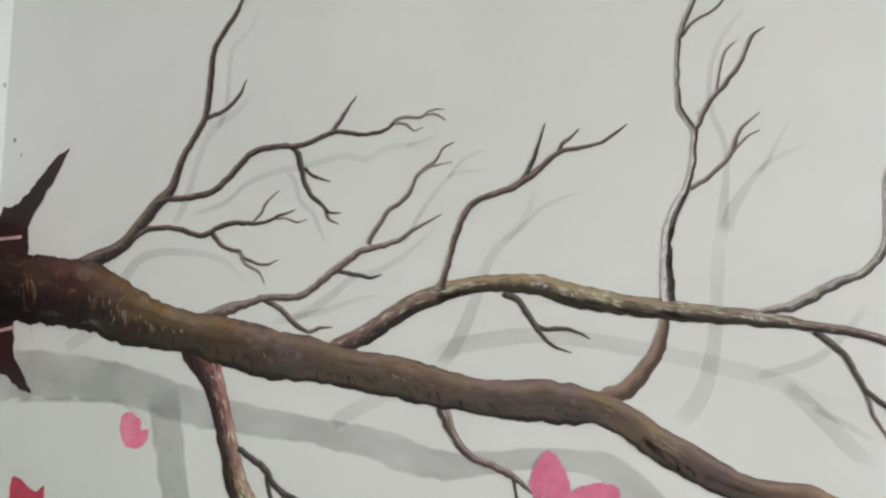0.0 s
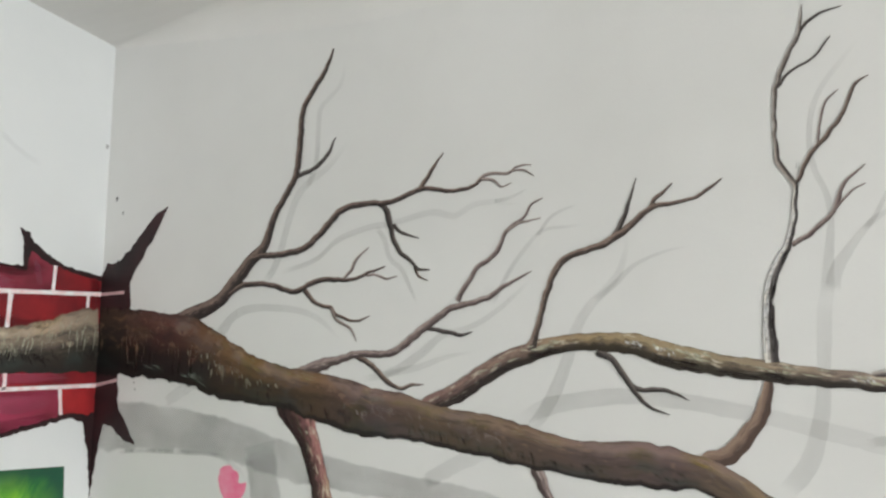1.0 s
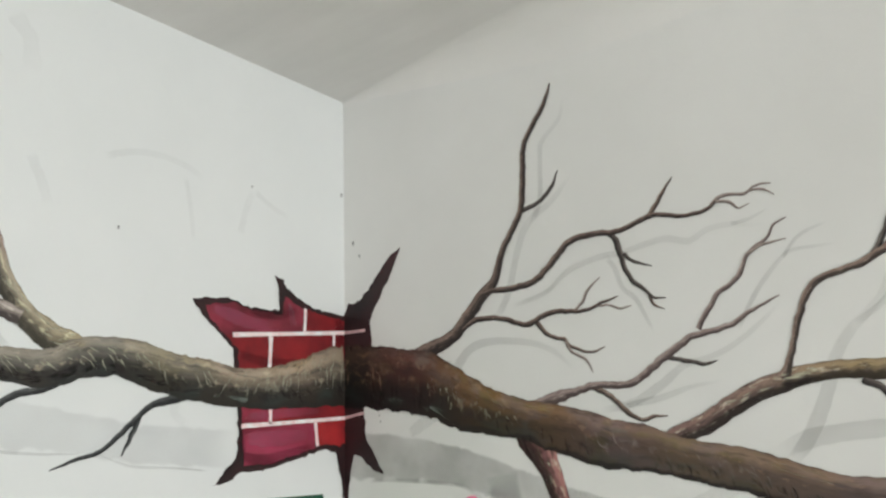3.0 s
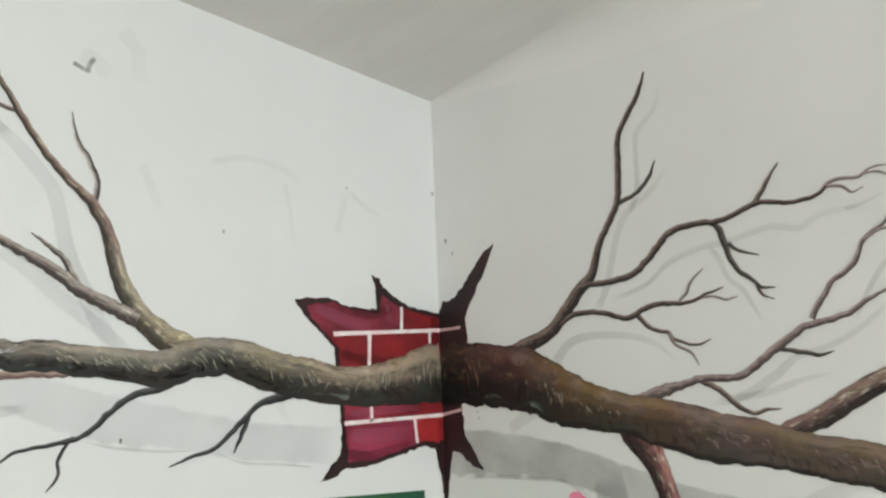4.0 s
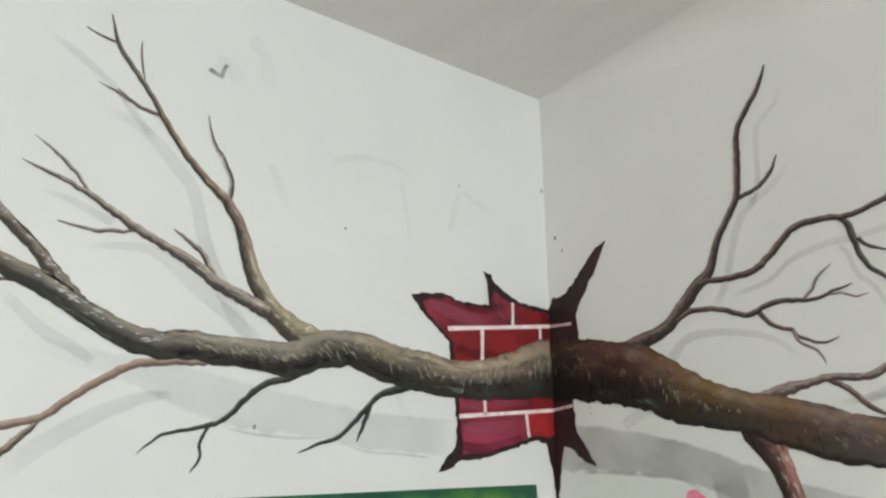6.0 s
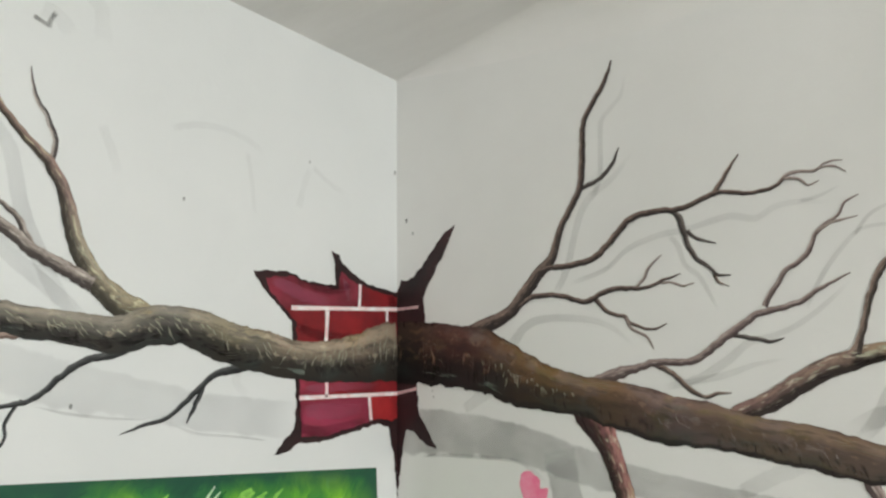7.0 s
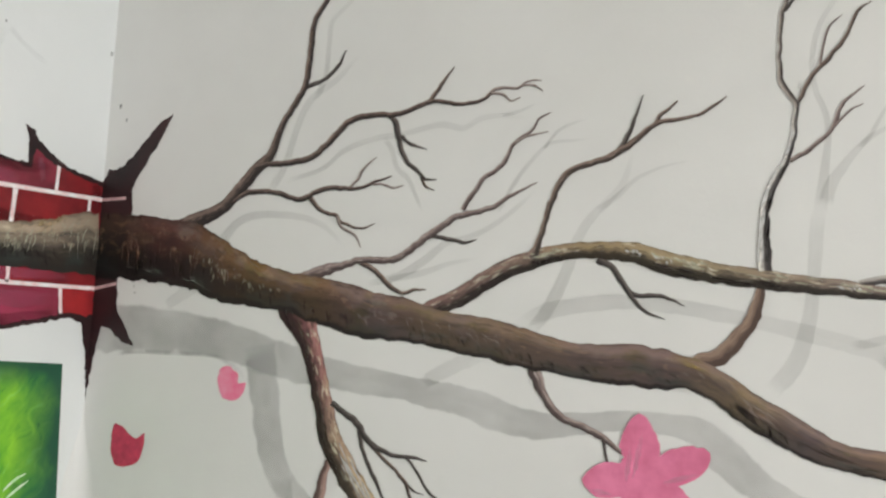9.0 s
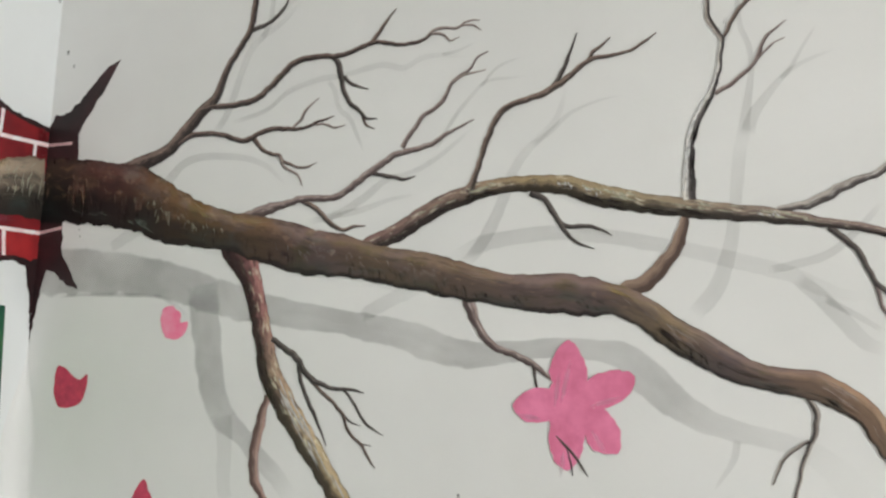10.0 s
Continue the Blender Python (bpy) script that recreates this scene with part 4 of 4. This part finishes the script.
wash("L", shade_left, [(1.493, 1.612, 0.024), (1.550, 1.648, 0.031), (1.604, 1.676, 0.033), (1.652, 1.716, 0.030), (1.699, 1.761, 0.025)])
wash("L", shade_left, [(1.310, 1.547, 0.019), (1.376, 1.537, 0.031), (1.450, 1.512, 0.040), (1.519, 1.476, 0.044), (1.583, 1.438, 0.049), (1.644, 1.395, 0.050), (1.683, 1.370, 0.046)])
wash("L", shade_left, [(1.121, 1.681, 0.040), (1.162, 1.751, 0.049), (1.208, 1.834, 0.046), (1.247, 1.917, 0.045), (1.269, 1.996, 0.042), (1.288, 2.059, 0.042), (1.327, 2.108, 0.042), (1.387, 2.167, 0.039), (1.445, 2.206, 0.031), (1.510, 2.227, 0.021), (1.570, 2.266, 0.009)])
wash("L", shade_left, [(1.395, 2.173, 0.025), (1.453, 2.234, 0.020), (1.490, 2.277, 0.020), (1.546, 2.321, 0.023), (1.610, 2.361, 0.023), (1.676, 2.398, 0.009)])
wash("L", shade_left, [(1.081, 1.673, 0.037), (1.169, 1.743, 0.045), (1.261, 1.807, 0.044), (1.356, 1.880, 0.037), (1.422, 1.894, 0.024), (1.513, 1.885, 0.015), (1.579, 1.874, 0.005)])
wash("L", shade_left, [(1.473, 1.944, 0.022), (1.506, 1.955, 0.025), (1.580, 1.986, 0.019), (1.648, 1.999, 0.008)])
wash("R", rim, [(0.103, 1.313, 0.010), (0.188, 1.319, 0.011), (0.292, 1.318, 0.013), (0.392, 1.314, 0.012), (0.481, 1.308, 0.012), (0.533, 1.289, 0.013), (0.578, 1.262, 0.012), (0.604, 1.223, 0.009)])
wash("L", rim, [(0.526, 1.376, 0.005), (0.633, 1.389, 0.007), (0.748, 1.398, 0.008), (0.795, 1.411, 0.008), (0.849, 1.433, 0.005)])
wash("L", rim, [(0.894, 1.437, 0.003), (0.995, 1.440, 0.007), (1.105, 1.452, 0.008), (1.195, 1.472, 0.005)])

# loose brush hairs and highlights over the bark
hairs("R", trunk_R_line, trunk_R, hair_tan, (0.10, 0.62), 60, (0.44, 0.76), (0.12, 0.34), 0.006, 0.0036, 1)
hairs("R", trunk_R_line, trunk_R, hair_black, (0.05, 2.1), 110, (0.26, 0.46), (0.18, 0.4), 0.014, 0.007, 2)
hairs("R", trunk_R_line, trunk_R, hair_cream, (0.30, 0.85), 24, (0.42, 0.62), (0.10, 0.26), 0.008, 0.0034, 3)
hairs("R", trunk_R_line, trunk_R, hair_lilac, (0.90, 2.0), 46, (0.40, 0.70), (0.08, 0.20), 0.016, 0.0045, 4)
hairs("R", trunk_R_line, trunk_R, hair_lilac, (1.95, 2.75), 60, (0.45, 0.92), (0.03, 0.18), 0.045, 0.0055, 5)
hairs("R", trunk_R_line, trunk_R, hair_black, (1.95, 2.75), 40, (0.18, 0.5), (0.04, 0.14), 0.07, 0.007, 6)
hairs("R", trunk_R_line, trunk_R, hair_teal, (0.08, 0.60), 10, (0.12, 0.22), (0.02, 0.06), 0.05, 0.006, 7)
hairs("R", trunk_R_line, trunk_R, hair_ochre, (0.40, 1.9), 26, (0.72, 0.94), (0.02, 0.10), 0.06, 0.007, 8)
hairs("L", trunk_L_line, trunk_L, hair_cream, (0.01, 0.55), 78, (0.50, 0.92), (0.16, 0.46), 0.012, 0.0034, 11)
hairs("L", trunk_L_line, trunk_L, hair_cream, (0.55, 1.45), 56, (0.45, 0.90), (0.16, 0.44), -0.026, 0.0038, 12)
hairs("L", trunk_L_line, trunk_L, hair_black, (0.02, 1.5), 150, (0.30, 0.55), (0.14, 0.34), -0.012, 0.0055, 13)
hairs("L", trunk_L_line, trunk_L, hair_ochre, (0.02, 1.4), 16, (0.74, 0.97), (0.04, 0.14), 0.03, 0.007, 14)
hairs("L", trunk_L_line, trunk_L, hair_teal, (0.4, 1.6), 22, (0.16, 0.30), (0.02, 0.06), 0.035, 0.006, 15)
hairs("R", limbR5_line, limbR5, hair_cream, (0.05, 1.3), 60, (0.45, 0.90), (0.04, 0.2), 0.035, 0.0045, 21)
hairs("R", limbR5_line, limbR5, hair_white, (0.55, 1.05), 22, (0.55, 0.80), (0.10, 0.3), 0.010, 0.0045, 22)
hairs("R", limbR5_line, limbR5, hair_black, (0.05, 1.4), 60, (0.08, 0.4), (0.03, 0.1), 0.05, 0.006, 23)
hairs("R", limbR8_line, limbR8, hair_white, (0.02, 0.40), 24, (0.6, 0.95), (0.02, 0.15), 0.035, 0.006, 31)
hairs("R", limbR8_line, limbR8, hair_black, (0.02, 0.45), 34, (0.1, 0.5), (0.02, 0.12), 0.04, 0.006, 32)
hairs("R", limbR11_line, limbR11, hair_white, (0.38, 0.80), 30, (0.40, 0.95), (0.02, 0.12), 0.07, 0.0045, 41)
hairs("R", limbR11_line, limbR11, hair_black, (0.02, 0.55), 30, (0.05, 0.5), (0.02, 0.15), 0.05, 0.006, 42)
hairs("L", limbL1_line, limbL1, hair_cream, (0.02, 0.34), 26, (0.35, 0.95), (0.02, 0.2), 0.03, 0.0036, 51)
hairs("L", limbL0_line, limbL0, hair_white, (0.02, 0.30), 34, (0.58, 0.90), (0.16, 0.34), 0.006, 0.0046, 52)
hairs("L", limbL0_line, limbL0, hair_black, (0.0, 0.32), 26, (0.92, 1.0), (0.02, 0.08), 0.03, 0.004, 53)
hairs("L", trunk_L_line, trunk_L, hair_white, (1.34, 1.80), 36, (0.62, 0.92), (0.06, 0.25), 0.020, 0.0050, 54)
hairs("L", trunk_L_line, trunk_L, hair_black, (1.28, 1.66), 36, (0.92, 1.0), (0.02, 0.10), 0.035, 0.005, 55)
hairs("L", trunk_L_line, trunk_L, hair_black, (0.55, 1.3), 110, (0.16, 0.34), (0.04, 0.14), 0.030, 0.009, 56)
hairs("R", trunk_R_line, trunk_R, hair_black, (0.03, 0.28), 40, (0.97, 1.04), (0.05, 0.12), 0.006, 0.004, 9)
hairs("L", trunk_L_line, trunk_L, hair_ochre, (0.0, 0.40), 40, (0.94, 1.02), (0.08, 0.2), 0.012, 0.004, 16)


# ---- painted hole in the corner, with bricks behind it ----
hole = thing("painted_wall_hole", "jagged dark red painted hole with bricks round the corner", "mural")
part("hole_edge", patch("L", [(0.000, 1.863), (0.013, 1.862), (0.089, 1.870), (0.136, 1.874), (0.179, 1.891), (0.253, 1.928), (0.265, 1.955), (0.303, 1.966), (0.285, 1.919),
    (0.283, 1.854), (0.340, 1.853), (0.423, 1.857), (0.476, 1.876), (0.598, 1.861), (0.563, 1.814), (0.532, 1.788), (0.504, 1.767), (0.453, 1.723),
    (0.447, 1.666), (0.434, 1.547), (0.425, 1.472), (0.435, 1.406), (0.474, 1.371), (0.510, 1.332), (0.443, 1.347), (0.416, 1.366), (0.366, 1.366),
    (0.309, 1.371), (0.214, 1.392), (0.087, 1.420), (0.046, 1.410), (0.030, 1.364), (0.015, 1.300), (0.000, 1.173)],
    0.0016, 0.008, 0.010, 3), hole_dark, hole, "near-black torn edge")
part("hole_side", patch("R", [(0.000, 1.864), (0.023, 1.904), (0.058, 1.899), (0.086, 1.911), (0.161, 1.980), (0.216, 2.033), (0.270, 2.059), (0.225, 1.979), (0.182, 1.919),
    (0.154, 1.881), (0.125, 1.832), (0.132, 1.755), (0.092, 1.544), (0.103, 1.443), (0.133, 1.407), (0.176, 1.337), (0.129, 1.351), (0.081, 1.390),
    (0.044, 1.399), (0.026, 1.335), (0.000, 1.173)],
    0.0016, 0.007, 0.010, 5), hole_maroon, hole, "dark maroon side of the hole")

RED = [(0.552, 1.846), (0.454, 1.864), (0.382, 1.844), (0.269, 1.841), (0.259, 1.903), (0.193, 1.871), (0.089, 1.855), (0.003, 1.845), (0.001, 1.436),
    (0.039, 1.430), (0.086, 1.435), (0.213, 1.406), (0.320, 1.385), (0.407, 1.383), (0.412, 1.471), (0.419, 1.547), (0.434, 1.667), (0.435, 1.724),
    (0.489, 1.768), (0.538, 1.808)]
RED = roughen(RED, 0.008, 0.012, 8)


def top_joint(u):
    return 1.804 - 0.086 * u


def low_joint(u):
    return 1.518 - 0.050 * u


def brick(u0, u1, z0, z1, material):
    """One painted brick: u from the corner, z0 and z1 as functions of u."""
    quad = [(u0, z0(u0)), (u1, z0(u1)), (u1, z1(u1)), (u0, z1(u0))]
    outline = clip(RED, quad)
    if len(outline) > 2:
        part("brick", patch("L", outline, 0.0017), material, hole)


def sky_line(u):
    return 2.1


def foot_line(u):
    return 1.1


def middle(u):
    return 1.64


brick(0.183, 0.70, top_joint, sky_line, brick_wine)
brick(0.0, 0.178, top_joint, sky_line, brick_red)
brick(0.320, 0.70, middle, top_joint, brick_red)
brick(0.053, 0.315, middle, top_joint, brick_red)
brick(0.0, 0.049, middle, top_joint, brick_red)
brick(0.316, 0.70, low_joint, middle, brick_crimson)
brick(0.0, 0.312, low_joint, middle, brick_red)
brick(0.132, 0.70, foot_line, low_joint, brick_pink)
brick(0.0, 0.128, foot_line, low_joint, brick_bright)


# lights and darks brushed over the bricks
for k, (material, points) in enumerate((
        (pink_glaze, [(0.405, 1.462, 0.030), (0.330, 1.458, 0.055), (0.240, 1.462, 0.050), (0.150, 1.474, 0.030)]),
        (pink_glaze, [(0.535, 1.840, 0.020), (0.470, 1.826, 0.045), (0.390, 1.806, 0.045), (0.290, 1.800, 0.025)]),
        (pink_glaze, [(0.405, 1.525, 0.018), (0.300, 1.532, 0.032), (0.180, 1.540, 0.030), (0.090, 1.540, 0.016)]),
        (pink_glaze, [(0.245, 1.880, 0.012), (0.232, 1.845, 0.024), (0.222, 1.805, 0.016)]),
        (dark_glaze, [(0.415, 1.410, 0.030), (0.330, 1.398, 0.036), (0.230, 1.413, 0.034), (0.140, 1.432, 0.020)]),
        (dark_glaze, [(0.400, 1.846, 0.020), (0.330, 1.836, 0.034), (0.272, 1.842, 0.030), (0.200, 1.868, 0.022)]),
        (dark_glaze, [(0.440, 1.712, 0.022), (0.330, 1.688, 0.036), (0.200, 1.690, 0.036), (0.060, 1.722, 0.022)]),
        (dark_glaze, [(0.030, 1.850, 0.030), (0.022, 1.800, 0.040), (0.020, 1.740, 0.034)]),
        (dark_glaze, [(0.425, 1.490, 0.014), (0.410, 1.440, 0.022), (0.402, 1.395, 0.014)]))):
    part("glaze_stroke", ribbon("L", points, 0.00172 + 0.000008 * k, 0.15, 0.008, 4, k * 1.3, 0.0), material, hole)


def mortar(wall, a, b, width, material=mortar_white):
    mid = ((a[0] + b[0]) / 2, (a[1] + b[1]) / 2)
    pts = [(*a, width), (*mid, width * 0.86), (*b, width * 0.95)]
    part("mortar_joint", ribbon(wall, pts, 0.0018, 0.12, 0.006, 2, a[0] * 9, 0.0), material, hole)


mortar("L", (0.456, 1.765), (0.000, 1.804), 0.0145)
mortar("R", (0.000, 1.804), (0.102, 1.802), 0.0110, mortar_dull)
mortar("L", (0.418, 1.497), (0.000, 1.518), 0.0135)
mortar("R", (0.000, 1.518), (0.091, 1.531), 0.0110, mortar_dull)
mortar("L", (0.175, 1.871), (0.178, 1.793), 0.0130)
mortar("L", (0.314, 1.770), (0.318, 1.665), 0.0160)
mortar("L", (0.050, 1.795), (0.050, 1.743), 0.0130)
mortar("L", (0.312, 1.553), (0.311, 1.502), 0.0140)
mortar("L", (0.131, 1.508), (0.122, 1.430), 0.0140)


# ---- painted blossoms ----
flower = thing("painted_flower", "five-petalled pink painted flower on the wall", "mural")
for k, outline in enumerate((
        [(1.681, 1.182), (1.703, 1.165), (1.721, 1.127), (1.726, 1.097), (1.706, 1.069), (1.686, 1.056), (1.660, 1.068), (1.640, 1.093), (1.638, 1.119),
    (1.654, 1.159)],
        [(1.706, 1.069), (1.732, 1.097), (1.764, 1.111), (1.803, 1.115), (1.830, 1.104), (1.827, 1.074), (1.801, 1.046), (1.763, 1.030), (1.732, 1.029),
    (1.699, 1.041)],
        [(1.731, 1.025), (1.757, 1.030), (1.782, 1.008), (1.796, 0.978), (1.796, 0.937), (1.768, 0.930), (1.737, 0.938), (1.721, 0.962), (1.718, 1.000)],
        [(1.640, 0.991), (1.673, 1.011), (1.725, 1.006), (1.718, 0.969), (1.711, 0.931), (1.696, 0.903), (1.676, 0.889), (1.653, 0.903), (1.636, 0.940)],
        [(1.548, 1.024), (1.566, 1.053), (1.600, 1.072), (1.634, 1.070), (1.653, 1.055), (1.640, 1.003), (1.613, 0.992), (1.580, 0.995)],
        [(1.640, 1.080), (1.687, 1.081), (1.732, 1.069), (1.738, 1.013), (1.718, 0.975), (1.653, 0.972), (1.633, 1.003)])):
    part("petal" if k < 5 else "flower_heart", round_patch("R", outline, 0.0032 + 0.00004 * k, 0.004, k), petal_pink, flower)
for k, (u, z, w, h) in enumerate(((1.676, 1.09, 0.012, 0.05), (1.655, 1.07, 0.006, 0.04), (1.77, 1.045, 0.04, 0.012), (1.752, 0.95, 0.018, -0.03), (1.665, 0.90, -0.004, -0.03), (1.585, 1.005, -0.03, 0.004))):
    part("light_stroke", ribbon("R", [(u - w, z - h, 0.004), (u, z, 0.012), (u + w, z + h, 0.003)], 0.0036, 0.3, 0.006, 4, k, 0.0), petal_light, flower)
for points in ([(1.652, 0.964, 0.003), (1.672, 0.945, 0.006), (1.695, 0.921, 0.006), (1.710, 0.899, 0.005), (1.724, 0.878, 0.002)],
               [(1.676, 0.940, 0.002), (1.683, 0.915, 0.004), (1.687, 0.898, 0.004), (1.690, 0.878, 0.002)]):
    part("dark_stroke", ribbon("R", points, 0.0037, 0.2, thick=0.0), bark_dark, flower, "dark brown brush stroke")

for outline, material, label in (
        ([(0.511, 1.275), (0.541, 1.279), (0.569, 1.256), (0.571, 1.234), (0.596, 1.234), (0.587, 1.202), (0.556, 1.185), (0.519, 1.194), (0.500, 1.227),
    (0.501, 1.257)],
         petal_rose, "notched pink painted petal below the branch"),
        ([(0.126, 1.102), (0.153, 1.103), (0.189, 1.078), (0.217, 1.066), (0.245, 1.082), (0.244, 1.038), (0.227, 1.000), (0.179, 0.984), (0.141, 0.990),
    (0.122, 1.036)],
         petal_red, "notched deep red painted petal near the corner"),
        ([(0.479, 0.797), (0.499, 0.774), (0.515, 0.747), (0.517, 0.678), (0.465, 0.674), (0.440, 0.718), (0.450, 0.756)],
         petal_red, "pointed red painted petal low on the wall")):
    tagged(part("painted_petal", round_patch("R", outline, 0.0019, 0.003, outline[0][0]), material, None, label), "", "mural", "falling petals")


# ---- green picture on the west wall ----
picture = thing("green_painting", "green brushed meadow painting with dark teal border", "painting")
P0, P1, Z0, Z1 = 0.098, 1.75, 0.80, 1.281
bm = bmesh.new()
uv_m, uv_s = bm.loops.layers.uv.new("metres"), bm.loops.layers.uv.new("share")
vs = [bm.verts.new(on_wall("L", u, z, 0.0024)) for u, z in ((P0 - 0.026, Z0), (P1, Z0), (P1, Z1 + 0.026), (P0, Z1))]
face = bm.faces.new(vs)
for loop, (a, b) in zip(face.loops, ((0, 0), (1, 0), (1, 1), (0, 1))):
    loop[uv_m].uv, loop[uv_s].uv = (a * (P1 - P0), b * (Z1 - Z0)), (a, b)
part("painted_face", bm, meadow, picture)
bm = bmesh.new()
rims = [[bm.verts.new(on_wall("L", u, z, off)) for u, z in ((P0 - 0.026, Z0), (P1, Z0), (P1, Z1 + 0.026), (P0, Z1))] for off in (0.0002, 0.0021)]
bm.faces.new(rims[1])
for k in range(4):
    bm.faces.new((rims[0][k], rims[0][k - 1], rims[1][k - 1], rims[1][k]))
part("board", bm, meadow_edge, picture, "dark teal edge of the thin board")


def blade(points, width, material):
    part("grass_blade", ribbon("L", [(u, z, w * width) for (u, z), w in zip(points, (0.4, 1.0, 0.5))], 0.0027, 0.3, 0.006, 2, points[0][0]), material, picture)


for points in ([(0.695, 1.261), (0.720, 1.228), (0.742, 1.191)], [(0.677, 1.247), (0.699, 1.222), (0.723, 1.187)],
               [(0.191, 0.972), (0.226, 0.957), (0.258, 0.933)], [(0.180, 0.952), (0.219, 0.929), (0.247, 0.911)]):
    blade(points, 0.008, blade_white)
for points in ([(0.571, 1.239), (0.605, 1.212), (0.640, 1.180)], [(0.533, 1.224), (0.546, 1.216), (0.558, 1.208)], [(0.60, 1.235), (0.63, 1.20), (0.66, 1.16)],
               [(0.47, 1.24), (0.50, 1.215), (0.52, 1.185)], [(0.83, 1.25), (0.86, 1.22), (0.89, 1.18)], [(0.34, 1.20), (0.37, 1.17), (0.40, 1.13)]):
    blade(points, 0.013, blade_green)

for points, width in (([(0.630, 1.189), (0.601, 1.217), (0.566, 1.237)], 0.014),
                      ([(0.624, 1.156), (0.575, 1.202), (0.534, 1.231)], 0.011),
                      ([(0.616, 1.117), (0.578, 1.152), (0.532, 1.182)], 0.016),
                      ([(0.646, 1.191), (0.609, 1.226), (0.576, 1.247)], 0.022),
                      ([(0.618, 1.180), (0.570, 1.211), (0.525, 1.235)], 0.014)):
    blade(points, width, blade_green)
for points, width in (([(0.440, 1.100), (0.436, 1.155), (0.420, 1.198)], 0.01),
                      ([(0.358, 1.089), (0.340, 1.123), (0.308, 1.145)], 0.008),
                      ([(0.720, 1.189), (0.692, 1.217), (0.660, 1.246)], 0.008),
                      ([(0.460, 1.198), (0.426, 1.177), (0.405, 1.160)], 0.006)):
    blade(points, width, blade_shade)


# ---- marks on the plaster ----
marks = thing("wall_marks", "faint pencil smudges and dirt marks on the plaster", "stain")


def smudge(wall, points, width, material):
    layer[0] += 1
    part("smudge", ribbon(wall, [(u, z, width) for u, z in points], 0.0003, 0.25, 0.01, 6, layer[0] * 0.37, 0.0), material, marks)


smudge("L", [(0.439, 2.078), (0.414, 2.176), (0.389, 2.228)], 0.026, graphite)
smudge("L", [(0.385, 2.230), (0.330, 2.196), (0.244, 2.165)], 0.020, graphite)
smudge("L", [(0.887, 2.221), (0.804, 2.253), (0.716, 2.264), (0.624, 2.249), (0.560, 2.215)], 0.022, graphite)
smudge("L", [(0.635, 2.219), (0.613, 2.115), (0.60, 2.02)], 0.018, graphite)
smudge("L", [(1.077, 2.180), (1.049, 2.123), (1.019, 2.050)], 0.030, graphite)
smudge("L", [(1.147, 2.542), (1.100, 2.480), (1.091, 2.391)], 0.050, graphite)
smudge("L", [(0.62, 1.60), (0.64, 1.54), (0.60, 1.50)], 0.03, graphite)
smudge("L", [(1.267, 2.406), (1.255, 2.403), (1.239, 2.397), (1.224, 2.393)], 0.013, dirt)
smudge("L", [(1.212, 2.436), (1.221, 2.422), (1.227, 2.404), (1.226, 2.385)], 0.014, dirt)
smudge("L", [(1.25, 2.435), (1.20, 2.42), (1.17, 2.39)], 0.05, graphite)
for wall, u, z, r in (("L", 0.010, 2.293, 0.009), ("L", 0.832, 2.029, 0.006), ("L", 1.094, 1.467, 0.007), ("L", 0.396, 2.240, 0.005),
                      ("R", 0.045, 2.11, 0.009), ("R", 0.075, 2.06, 0.007), ("R", 0.279, 2.623, 0.006), ("R", 1.413, 0.813, 0.007), ("R", 0.16, 1.52, 0.004), ("R", 0.165, 1.50, 0.004)):
    smudge(wall, [(u, z + r), (u + 0.002, z), (u + 0.001, z - r)], 1.3 * r, dirt)
